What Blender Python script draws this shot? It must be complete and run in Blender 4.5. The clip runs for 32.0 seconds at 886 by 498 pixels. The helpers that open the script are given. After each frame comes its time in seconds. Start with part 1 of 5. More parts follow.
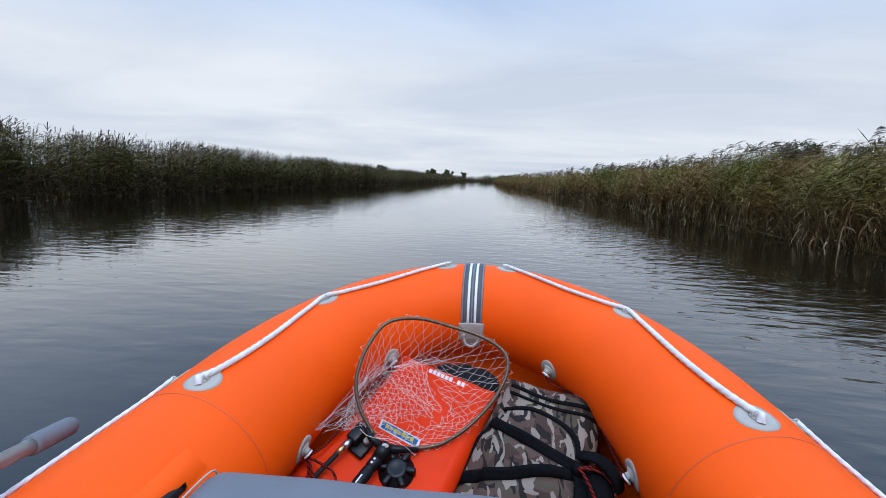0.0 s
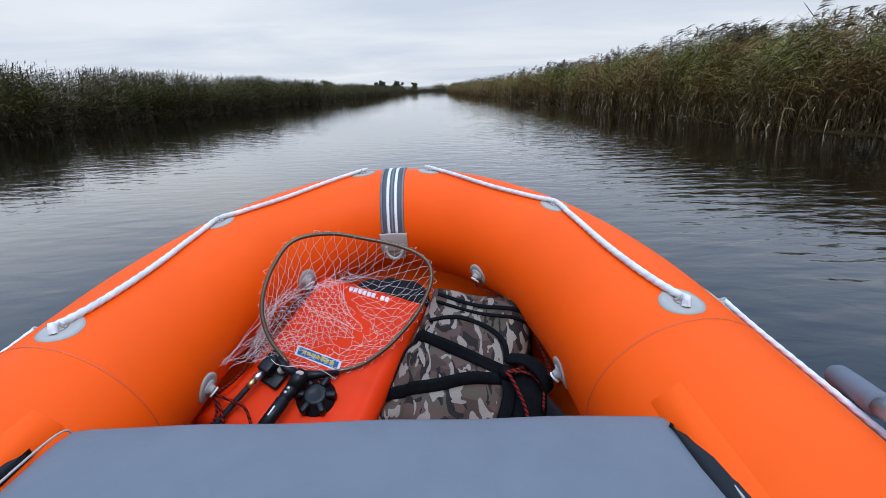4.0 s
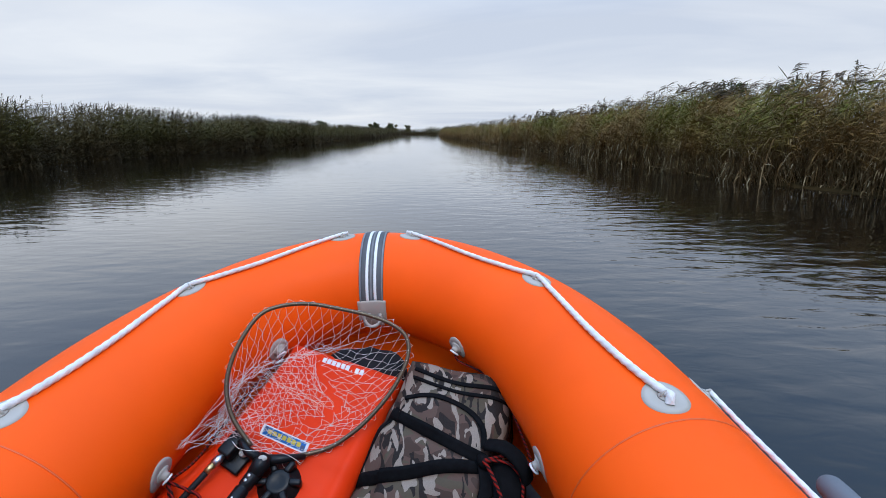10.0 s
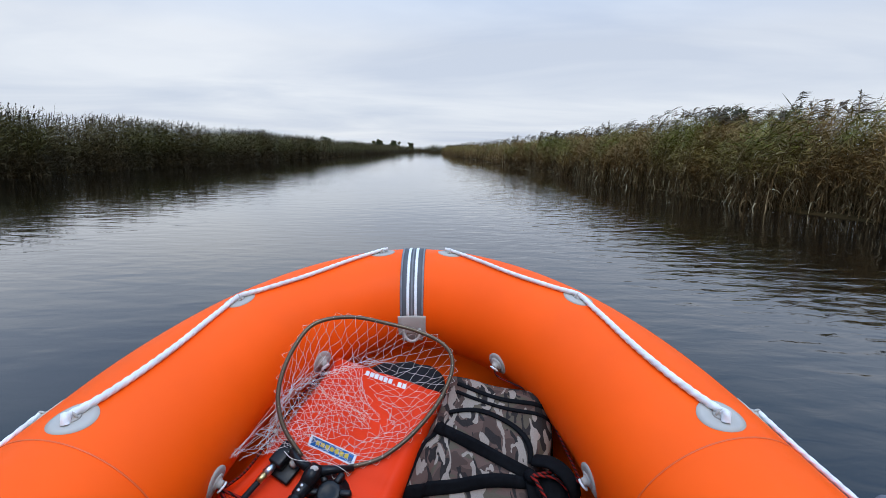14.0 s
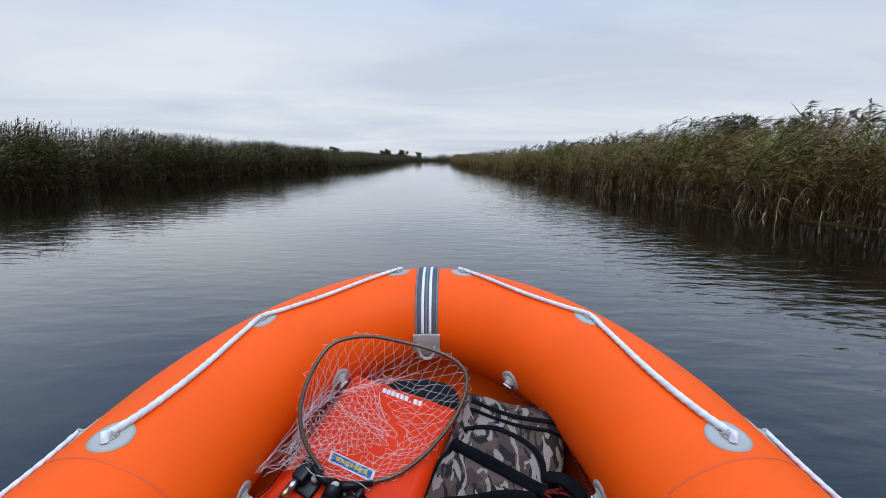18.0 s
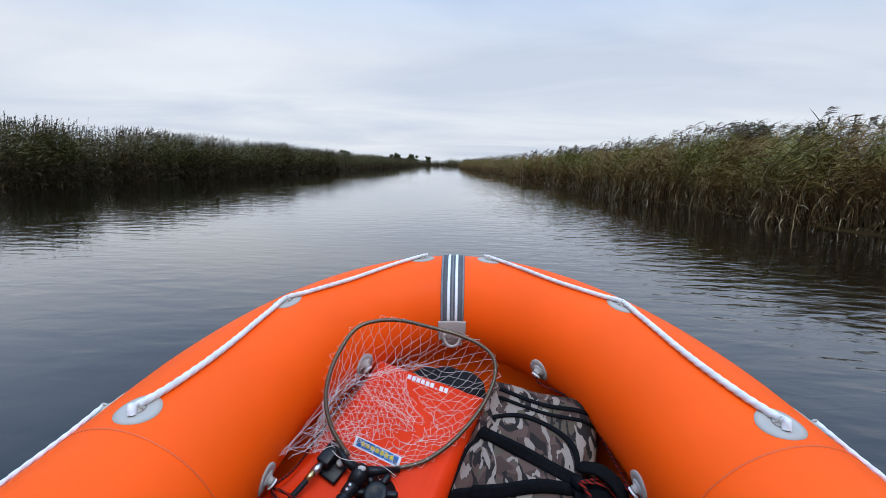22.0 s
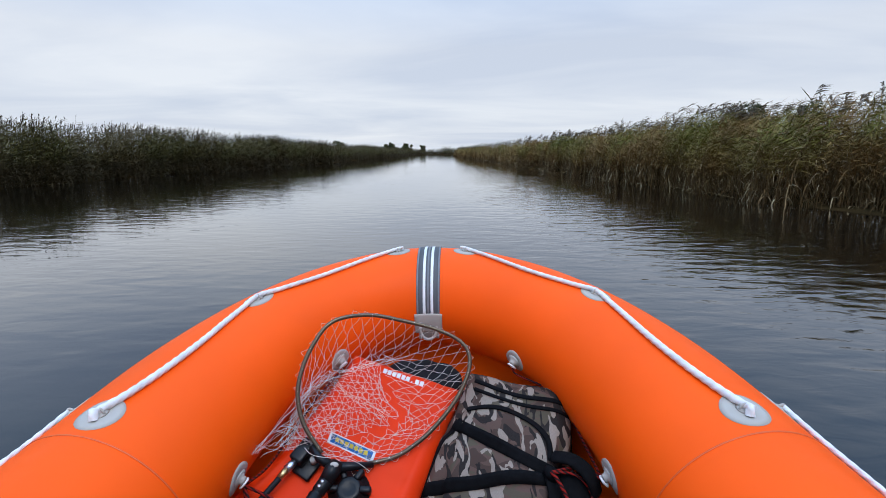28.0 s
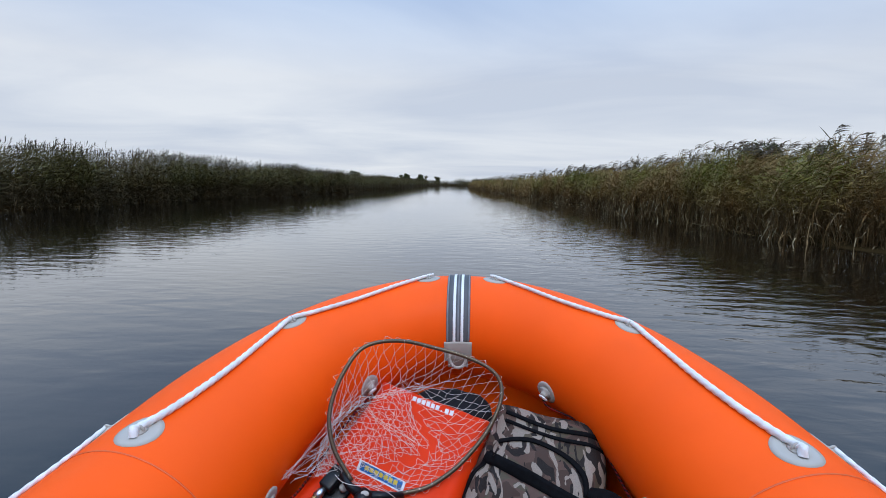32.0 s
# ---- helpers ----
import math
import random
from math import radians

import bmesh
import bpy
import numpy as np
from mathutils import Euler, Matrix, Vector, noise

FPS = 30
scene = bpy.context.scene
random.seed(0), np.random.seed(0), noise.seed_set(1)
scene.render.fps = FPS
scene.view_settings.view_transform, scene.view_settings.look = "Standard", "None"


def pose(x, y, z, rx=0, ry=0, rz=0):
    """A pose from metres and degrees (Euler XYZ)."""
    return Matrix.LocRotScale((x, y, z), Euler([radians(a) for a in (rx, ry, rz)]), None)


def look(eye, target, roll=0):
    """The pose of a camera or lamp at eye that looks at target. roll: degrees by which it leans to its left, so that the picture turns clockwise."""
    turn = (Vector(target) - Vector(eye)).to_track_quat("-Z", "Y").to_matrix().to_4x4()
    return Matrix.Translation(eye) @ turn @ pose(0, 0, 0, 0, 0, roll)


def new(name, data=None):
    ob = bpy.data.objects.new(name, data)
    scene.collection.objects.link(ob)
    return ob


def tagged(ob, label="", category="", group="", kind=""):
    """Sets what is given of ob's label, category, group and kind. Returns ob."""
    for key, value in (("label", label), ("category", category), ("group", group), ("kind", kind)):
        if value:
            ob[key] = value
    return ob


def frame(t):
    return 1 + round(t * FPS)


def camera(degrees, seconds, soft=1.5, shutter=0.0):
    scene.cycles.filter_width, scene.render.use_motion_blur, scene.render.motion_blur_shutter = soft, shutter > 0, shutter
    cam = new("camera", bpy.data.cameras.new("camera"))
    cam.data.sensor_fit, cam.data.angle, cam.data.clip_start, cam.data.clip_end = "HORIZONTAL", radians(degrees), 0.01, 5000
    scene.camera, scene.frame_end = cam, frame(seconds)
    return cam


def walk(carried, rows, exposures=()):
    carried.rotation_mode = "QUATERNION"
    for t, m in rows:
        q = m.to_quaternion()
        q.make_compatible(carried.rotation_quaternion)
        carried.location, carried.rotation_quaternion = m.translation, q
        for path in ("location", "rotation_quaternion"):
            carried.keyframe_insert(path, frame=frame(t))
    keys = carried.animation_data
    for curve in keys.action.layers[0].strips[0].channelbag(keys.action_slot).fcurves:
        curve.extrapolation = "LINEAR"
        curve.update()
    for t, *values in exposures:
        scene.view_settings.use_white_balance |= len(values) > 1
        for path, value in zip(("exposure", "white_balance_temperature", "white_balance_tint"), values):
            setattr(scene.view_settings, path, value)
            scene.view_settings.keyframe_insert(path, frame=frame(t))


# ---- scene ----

# ---------------------------------------------------------------- camera
cam = camera(87.4, 32.0, soft=0.8)
PATH = [
    (0, (0.0542, -0.1513, 0.9625), (-0.1522, 1.8149, 0.6603), 1.96),
    (0.5, (0.0563, -0.0867, 0.9609), (-0.1342, 1.8758, 0.6260), 1.21),
    (1, (0.0862, -0.0530, 0.9579), (-0.0738, 1.9039, 0.5774), 0.07),
    (1.5, (0.0677, -0.0766, 0.9523), (-0.0023, 1.8733, 0.5128), -0.61),
    (2, (0.1097, -0.0561, 0.9302), (0.0841, 1.8802, 0.4302), -1.54),
    (2.5, (0.1504, -0.0060, 0.9102), (0.1409, 1.9130, 0.3467), -2.95),
    (3, (0.1713, 0.0298, 0.8841), (0.1897, 1.9286, 0.2559), -3.05),
    (3.5, (0.1898, 0.0118, 0.8900), (0.1796, 1.8988, 0.2272), -2.66),
    (5.5, (0.1592, -0.0015, 0.9232), (0.0910, 1.9092, 0.3360), -1.65),
    (6, (0.1606, -0.0145, 0.9624), (0.0977, 1.9008, 0.3900), -1.58),
    (6.5, (0.1645, 0.0073, 0.9665), (0.1115, 1.9275, 0.4098), -1.79),
    (7, (0.1764, 0.0273, 0.9762), (0.1409, 1.9480, 0.4196), -1.81),
    (7.5, (0.1911, 0.0430, 0.9758), (0.1621, 1.9645, 0.4216), -2.20),
    (8, (0.2036, 0.0473, 0.9978), (0.1883, 1.9769, 0.4721), -1.02),
    (8.5, (0.2417, 0.0631, 0.9847), (0.2313, 1.9963, 0.4721), -1.17),
    (9, (0.2313, 0.0704, 0.9729), (0.2199, 2.0059, 0.4693), -0.53),
    (9.5, (0.2152, 0.0644, 0.9785), (0.2177, 2.0013, 0.4800), -0.74),
    (10, (0.2142, 0.0666, 0.9700), (0.2233, 2.0053, 0.4787), -0.49),
    (10.5, (0.1922, 0.0653, 0.9670), (0.2116, 2.0041, 0.4763), -0.26),
    (11, (0.1775, 0.0581, 0.9731), (0.2010, 1.9972, 0.4840), 0.37),
    (11.5, (0.1434, 0.0392, 0.9913), (0.1665, 1.9790, 0.5048), 0.55),
    (12, (0.1071, 0.0293, 0.9958), (0.1356, 1.9731, 0.5261), 0.69),
    (12.5, (0.0812, 0.0311, 0.9839), (0.1123, 1.9782, 0.5280), 0.85),
    (13, (0.0700, 0.0291, 0.9835), (0.0890, 1.9794, 0.5411), 0.95),
    (13.5, (0.0587, 0.0212, 0.9818), (0.0853, 1.9745, 0.5532), 0.81),
    (14, (0.0873, 0.0309, 0.9787), (0.0963, 1.9865, 0.5597), 0.78),
    (14.5, (0.0715, 0.0286, 0.9736), (0.0874, 1.9843, 0.5551), 0.71),
    (16.5, (0.0944, 0.0232, 0.9857), (0.1224, 1.9800, 0.5734), 0.48),
    (17, (0.0789, 0.0226, 0.9853), (0.1084, 1.9803, 0.5771), 0.53),
    (17.5, (0.0819, 0.0139, 1.0015), (0.1003, 1.9716, 0.5925), 0.49),
    (18, (0.0691, -0.0104, 1.0254), (0.0430, 1.9525, 0.6429), 0.35),
    (18.5, (0.0419, -0.0020, 0.9921), (0.0155, 1.9645, 0.6289), 0.45),
    (19, (0.0680, 0.0139, 0.9854), (0.0344, 1.9814, 0.6279), 0.17),
    (19.5, (0.0636, 0.0080, 0.9872), (0.0242, 1.9754, 0.6296), 0.48),
    (20, (0.0537, 0.0140, 0.9790), (0.0162, 1.9815, 0.6216), 0.59),
    (20.5, (0.0515, 0.0076, 0.9945), (0.0246, 1.9759, 0.6409), 0.39),
    (21, (0.0460, 0.0026, 0.9906), (0.0170, 1.9711, 0.6380), 0.57),
    (21.5, (0.0244, 0.0044, 0.9707), (-0.0282, 1.9725, 0.6188), 1.14),
    (22, (0.0068, 0.0088, 0.9572), (-0.0530, 1.9746, 0.5938), 1.20),
    (22.5, (0.0139, 0.0093, 0.9581), (-0.0552, 1.9721, 0.5803), 1.25),
    (23, (0.0039, 0.0170, 0.9520), (-0.0392, 1.9770, 0.5564), 0.48),
    (23.5, (0.0356, 0.0194, 0.9645), (-0.0073, 1.9759, 0.5519), 0.71),
    (24, (0.0218, 0.0135, 0.9701), (-0.0085, 1.9667, 0.5413), 0.50),
    (24.5, (0.0130, -0.0008, 0.9941), (-0.0080, 1.9525, 0.5652), 0.39),
    (25, (0.0274, 0.0076, 0.9878), (0.0398, 1.9621, 0.5639), -0.18),
    (25.5, (0.0863, 0.0181, 0.9788), (0.0868, 1.9726, 0.5545), -0.12),
    (27.5, (0.0813, 0.0175, 0.9755), (0.0415, 1.9739, 0.5619), -0.11),
    (28, (0.0803, 0.0252, 0.9663), (0.0319, 1.9820, 0.5558), -0.32),
    (28.5, (0.0829, 0.0266, 0.9680), (0.0223, 1.9839, 0.5615), -0.12),
    (29, (0.0640, 0.0083, 0.9722), (-0.0239, 1.9641, 0.5634), 0.65),
    (29.5, (0.0531, 0.0085, 0.9735), (-0.0516, 1.9627, 0.5613), 0.68),
    (30, (0.0433, 0.0057, 0.9768), (-0.0594, 1.9600, 0.5644), 0.75),
    (30.5, (0.0159, -0.0026, 0.9806), (-0.0765, 1.9665, 0.6428), 0.98),
    (31, (0.0206, 0.0054, 0.9661), (-0.0858, 1.9767, 0.6459), 0.87),
    (31.5, (0.0127, 0.0081, 0.9631), (-0.0862, 1.9832, 0.6645), 1.01),
    (32, (0.0186, 0.0133, 0.9578), (-0.0834, 1.9908, 0.6772), 0.89),
]
walk(cam, [(t, look(eye, target, roll)) for t, eye, target, roll in PATH],
     exposures=[(0.0, 0.0), (17.2, 0.0), (17.8, -0.09), (18.2, -0.09), (18.8, 0.0), (30.2, 0.0), (30.8, -0.09), (32.0, -0.09)])

# ---------------------------------------------------------------- world and sun: overcast
SUN_EL, SUN_AZ = radians(62), radians(162)
world = bpy.data.worlds.new("overcast_sky")
scene.world = world
world.use_nodes = True
wn, wl = world.node_tree.nodes, world.node_tree.links
wn.clear()
w_out = wn.new("ShaderNodeOutputWorld")
w_bg = wn.new("ShaderNodeBackground")
w_sky = wn.new("ShaderNodeTexSky")
w_sky.sky_type = "NISHITA"
w_sky.sun_disc = False
w_sky.sun_elevation, w_sky.sun_rotation = SUN_EL, SUN_AZ
w_sky.air_density, w_sky.dust_density, w_sky.ozone_density = 1.0, 2.0, 1.5
w_skys = wn.new("ShaderNodeMix"); w_skys.data_type = "RGBA"; w_skys.blend_type = "MULTIPLY"
w_skys.inputs[0].default_value = 1.0
w_skys.inputs[7].default_value = (0.10, 0.10, 0.10, 1)
wl.new(w_sky.outputs[0], w_skys.inputs[6])
w_tc = wn.new("ShaderNodeTexCoord")
w_sep = wn.new("ShaderNodeSeparateXYZ")
wl.new(w_tc.outputs["Generated"], w_sep.inputs[0])


def w_math(op, a, b):
    n = wn.new("ShaderNodeMath")
    n.operation = op
    for i, v in enumerate((a, b)):
        if isinstance(v, (int, float)):
            n.inputs[i].default_value = v
        elif v is not None:
            wl.new(v, n.inputs[i])
    return n.outputs[0]


# cloud sheet laid flat over the land: direction divided by its height
w_up = w_math("ADD", w_math("MAXIMUM", w_sep.outputs[2], 0.0), 0.09)
w_com = wn.new("ShaderNodeCombineXYZ")
wl.new(w_math("DIVIDE", w_sep.outputs[0], w_up), w_com.inputs[0])
wl.new(w_math("DIVIDE", w_sep.outputs[1], w_up), w_com.inputs[1])
w_map = wn.new("ShaderNodeMapping")
w_map.inputs["Scale"].default_value = (0.42, 0.62, 1.0)
w_map.inputs["Rotation"].default_value = (0, 0, radians(18))
w_map.inputs["Location"].default_value = (3.1, 1.7, 0.0)
wl.new(w_com.outputs[0], w_map.inputs[0])
w_n1 = wn.new("ShaderNodeTexNoise")
w_n1.inputs["Scale"].default_value = 0.9
w_n1.inputs["Detail"].default_value = 5.0
w_n1.inputs["Roughness"].default_value = 0.52
w_n1.inputs["Distortion"].default_value = 0.5
wl.new(w_map.outputs[0], w_n1.inputs["Vector"])
w_ramp = wn.new("ShaderNodeValToRGB")
w_ramp.color_ramp.elements[0].position = 0.34
w_ramp.color_ramp.elements[0].color = (0.64, 0.71, 0.84, 1)
w_ramp.color_ramp.elements[1].position = 0.66
w_ramp.color_ramp.elements[1].color = (0.86, 0.905, 0.975, 1)
wl.new(w_n1.outputs[0], w_ramp.inputs[0])
w_mix = wn.new("ShaderNodeMix"); w_mix.data_type = "RGBA"
w_mix.inputs[0].default_value = 0.90
wl.new(w_skys.outputs[2], w_mix.inputs[6])
wl.new(w_ramp.outputs[0], w_mix.inputs[7])
# an overcast sky is brightest overhead
w_zen = wn.new("ShaderNodeMapRange")
w_zen.interpolation_type = "SMOOTHSTEP"
for i, v in ((1, 0.45), (2, 0.95), (3, 1.0), (4, 2.9)):
    w_zen.inputs[i].default_value = v
wl.new(w_sep.outputs[2], w_zen.inputs[0])
# the cloud thins to a bluer tone higher up
w_blue = wn.new("ShaderNodeMix"); w_blue.data_type = "RGBA"; w_blue.blend_type = "MULTIPLY"
wl.new(w_math("MULTIPLY", w_math("SUBTRACT", w_sep.outputs[2], 0.20), 3.2), w_blue.inputs[0])
w_blue.clamp_factor = True
wl.new(w_mix.outputs[2], w_blue.inputs[6])
w_blue.inputs[7].default_value = (0.56, 0.82, 1.18, 1)
w_vec = wn.new("ShaderNodeVectorMath"); w_vec.operation = "SCALE"
wl.new(w_blue.outputs[2], w_vec.inputs[0])
wl.new(w_zen.outputs[0], w_vec.inputs["Scale"])
wl.new(w_vec.outputs[0], w_bg.inputs[0])
w_bg.inputs[1].default_value = 1.0
wl.new(w_bg.outputs[0], w_out.inputs[0])

sun = new("sun", bpy.data.lights.new("sun", "SUN"))
sun.data.energy, sun.data.angle, sun.data.color = 1.2, radians(25), (1.0, 0.96, 0.9)
sun.matrix_world = look((4, -12, 24), (0, 0, 0))


# ---------------------------------------------------------------- materials
class Mat:
    """A small builder round a principled material."""

    def __init__(self, name, color, rough=0.5, metal=0.0, **more):
        self.m = bpy.data.materials.new(name)
        self.m.use_nodes = True
        self.nt = self.m.node_tree
        self.b = self.nt.nodes["Principled BSDF"]
        self.b.inputs["Base Color"].default_value = (*color, 1)
        self.b.inputs["Roughness"].default_value = rough
        self.b.inputs["Metallic"].default_value = metal
        for k, v in more.items():
            self.b.inputs[k].default_value = v
        self.tc = None

    def node(self, kind, **props):
        n = self.nt.nodes.new(kind)
        for k, v in props.items():
            n.inputs[k].default_value = v
        return n

    def link(self, a, b):
        self.nt.links.new(a, b)

    def coord(self, scale=(1, 1, 1), rot=(0, 0, 0), what="Object"):
        tc = self.node("ShaderNodeTexCoord")
        mp = self.node("ShaderNodeMapping", Scale=scale, Rotation=rot)
        self.link(tc.outputs[what], mp.inputs[0])
        return mp.outputs[0]

    def noise(self, scale, detail=3.0, rough=0.5, vec=None, dist=0.0):
        n = self.node("ShaderNodeTexNoise", Scale=scale, Detail=detail, Roughness=rough, Distortion=dist)
        self.link(vec if vec is not None else self.coord(), n.inputs["Vector"])
        return n.outputs[0]

    def ramp(self, fac, stops, sharp=False):
        n = self.node("ShaderNodeValToRGB")
        r = n.color_ramp
        if sharp:
            r.interpolation = "CONSTANT"
        while len(r.elements) < len(stops):
            r.elements.new(0.5)
        for e, (p, c) in zip(r.elements, stops):
            e.position, e.color = p, (*c, 1)
        self.link(fac, n.inputs[0])
        return n.outputs[0]

    def mix(self, fac, a, b, kind="MIX"):
        n = self.node("ShaderNodeMix")
        n.data_type, n.blend_type = "RGBA", kind
        for i, v in ((0, fac), (6, a), (7, b)):
            if isinstance(v, (int, float)):
                n.inputs[i].default_value = v
            elif isinstance(v, tuple):
                n.inputs[i].default_value = (*v, 1)
            else:
                self.link(v, n.inputs[i])
        return n.outputs[2]

    def map(self, v, a, b, c, d):
        n = self.node("ShaderNodeMapRange")
        for i, q in enumerate((a, b, c, d)):
            n.inputs[i + 1].default_value = q
        self.link(v, n.inputs[0])
        return n.outputs[0]

    def color(self, out):
        self.link(out, self.b.inputs["Base Color"])
        return self

    def rough(self, out):
        self.link(out, self.b.inputs["Roughness"])
        return self

    def bump(self, height, strength=0.2, dist=0.01):
        n = self.node("ShaderNodeBump", Strength=strength, Distance=dist)
        self.link(height, n.inputs["Height"])
        self.link(n.outputs[0], self.b.inputs["Normal"])
        return self


def speckled(name, color, rough, scale=40, amount=0.18, bump=0.15, metal=0.0, dist=0.004, **more):
    """Colour with two scales of uneven tone and a fine grain."""
    k = Mat(name, color, rough, metal, **more)
    lo = tuple(c * (1 - amount) for c in color)
    hi = tuple(min(1, c * (1 + amount)) for c in color)
    broad = k.noise(scale * 0.12, 3)
    fine = k.noise(scale, 4, 0.6)
    c1 = k.ramp(broad, [(0.3, lo), (0.7, hi)])
    k.color(k.mix(k.map(fine, 0.3, 0.7, 0.0, amount), c1, lo))
    k.rough(k.map(fine, 0.2, 0.8, max(0.03, rough - 0.08), min(1, rough + 0.08)))
    if bump:
        k.bump(fine, bump, dist)
    return k.m


M_PVC = speckled("orange_pvc", (0.95, 0.092, 0.002), 0.5, 30, 0.06, 0.05, dist=0.001, **{"Specular IOR Level": 0.14})
M_SEAM = speckled("orange_seam_tape", (0.72, 0.09, 0.012), 0.5, 60, 0.08, 0.1)
M_GREY = speckled("light_grey_pvc", (0.42, 0.37, 0.315), 0.6, 60, 0.10, 0.1, **{"Specular IOR Level": 0.2})
M_DGREY = speckled("dark_grey_pvc", (0.092, 0.090, 0.092), 0.6, 60, 0.15, 0.1, **{"Specular IOR Level": 0.25})
M_STRAPEDGE = speckled("mid_grey_webbing", (0.185, 0.182, 0.186), 0.7, 200, 0.15, 0.2)
M_WHITE = speckled("white_pvc", (0.78, 0.75, 0.72), 0.5, 60, 0.08, 0.05)
M_ROPE = speckled("white_rope", (0.72, 0.68, 0.645), 0.85, 300, 0.14, 0.5, dist=0.002)
M_CUSH = speckled("slate_blue_vinyl", (0.146, 0.150, 0.158), 0.6, 120, 0.05, 0.12, dist=0.001, **{"Specular IOR Level": 0.25})
M_BLACK = speckled("black_plastic", (0.006, 0.006, 0.0065), 0.36, 80, 0.2, 0.1, **{"Specular IOR Level": 0.22})
M_FABRIC = speckled("black_webbing", (0.006, 0.006, 0.0065), 0.9, 600, 0.3, 0.5, dist=0.001, **{"Specular IOR Level": 0.07})
M_TANK = speckled("red_fuel_tank_plastic", (0.74, 0.038, 0.004), 0.45, 40, 0.08, 0.12, dist=0.002, **{"Specular IOR Level": 0.09})
M_ALU = speckled("brushed_aluminium", (0.6, 0.6, 0.6), 0.35, 120, 0.1, 0.1, metal=1.0)
M_BRASS = speckled("brass", (0.62, 0.45, 0.2), 0.35, 80, 0.1, 0.1, metal=1.0)
M_RUBBER = speckled("black_rubber", (0.014, 0.014, 0.015), 0.6, 100, 0.2, 0.15, **{"Specular IOR Level": 0.2})


# ---------------------------------------------------------------- mesh helpers
def mesh_from(name, verts, faces, mats, idx=None, smooth=True):
    """A mesh from arrays of places and of four-cornered faces."""
    verts, faces = np.asarray(verts, np.float32), np.asarray(faces, np.int32)
    me = bpy.data.meshes.new(name)
    n = len(faces)
    me.vertices.add(len(verts))
    me.vertices.foreach_set("co", verts.ravel())
    me.loops.add(n * 4)
    me.loops.foreach_set("vertex_index", faces.ravel())
    me.polygons.add(n)
    me.polygons.foreach_set("loop_start", np.arange(0, n * 4, 4, dtype=np.int32))
    me.polygons.foreach_set("loop_total", np.full(n, 4, np.int32))
    if idx is not None:
        me.polygons.foreach_set("material_index", np.asarray(idx, np.int32))
    me.polygons.foreach_set("use_smooth", np.full(n, bool(smooth)))
    for m in mats:
        me.materials.append(m)
    me.update(calc_edges=True)
    return me


def put(name, me, parent=None, label="", m=None):
    ob = new(name, me)
    if parent is not None:
        ob.parent = parent
    if m is not None:
        ob.matrix_local = m
    if label:
        tagged(ob, label)
    return ob


def part(name, bm, material, parent, label="", smooth=True):
    me = bpy.data.meshes.new(name)
    bmesh.ops.recalc_face_normals(bm, faces=bm.faces)
    for f in bm.faces:
        f.smooth = smooth
    bm.to_mesh(me)
    bm.free()
    me.materials.append(material)
    return put(name, me, parent, label)


def empty(name, at=(0, 0, 0)):
    ob = new(name)
    ob.empty_display_size = 0.05
    ob.location = at
    return ob


def grid_faces(rows, cols, wrap=False, base=0):
    """Faces of a sheet of rows x cols places; wrap closes each row."""
    r = np.arange(rows - 1)[:, None]
    c = np.arange(cols if wrap else cols - 1)[None, :]
    d = (c + 1) % cols
    a = r * cols
    q = np.stack(np.broadcast_arrays(a + c, a + d, a + cols + d, a + cols + c), -1).reshape(-1, 4)
    return q + base


def sweep(points, radius, sides=10, caps=True, squash=1.0):
    """bmesh of a tube through points; radius is a number or one for each point."""
    pts = [Vector(p) for p in points]
    rad = [float(r) for r in radius] if hasattr(radius, "__len__") else [float(radius)] * len(pts)
    bm = bmesh.new()
    rings = []
    up = Vector((0, 0, 1))
    side = None
    for i, p in enumerate(pts):
        t = (pts[min(i + 1, len(pts) - 1)] - pts[max(i - 1, 0)]).normalized()
        if side is None:
            side = t.cross(up if abs(t.z) < 0.9 else Vector((1, 0, 0))).normalized()
        else:
            side = (side - t * side.dot(t)).normalized()
        nrm = side.cross(t)
        rings.append([bm.verts.new(p + rad[i] * (math.cos(a) * side + squash * math.sin(a) * nrm))
                      for a in (2 * math.pi * k / sides for k in range(sides))])
    for a, b in zip(rings, rings[1:]):
        for k in range(sides):
            bm.faces.new((a[k], a[(k + 1) % sides], b[(k + 1) % sides], b[k]))
    if caps:
        bm.faces.new(rings[0][::-1])
        bm.faces.new(rings[-1])
    return bm


def spline(pts, n):
    """n places on a smooth curve through pts, evenly along it."""
    p = np.array(pts, float)
    q = np.vstack([2 * p[0] - p[1], p, 2 * p[-1] - p[-2]])
    out = []
    for i in range(1, len(q) - 2):
        u = np.linspace(0, 1, 24, endpoint=False)[:, None]
        a, b, c, d = q[i - 1], q[i], q[i + 1], q[i + 2]
        out.append(0.5 * (2 * b + (c - a) * u + (2 * a - 5 * b + 4 * c - d) * u ** 2 + (3 * b - a - 3 * c + d) * u ** 3))
    out = np.vstack(out + [p[-1:]])
    s = np.r_[0, np.cumsum(np.linalg.norm(np.diff(out, axis=0), axis=1))]
    e = np.linspace(0, s[-1], n)
    return np.stack([np.interp(e, s, out[:, k]) for k in range(p.shape[1])], 1)


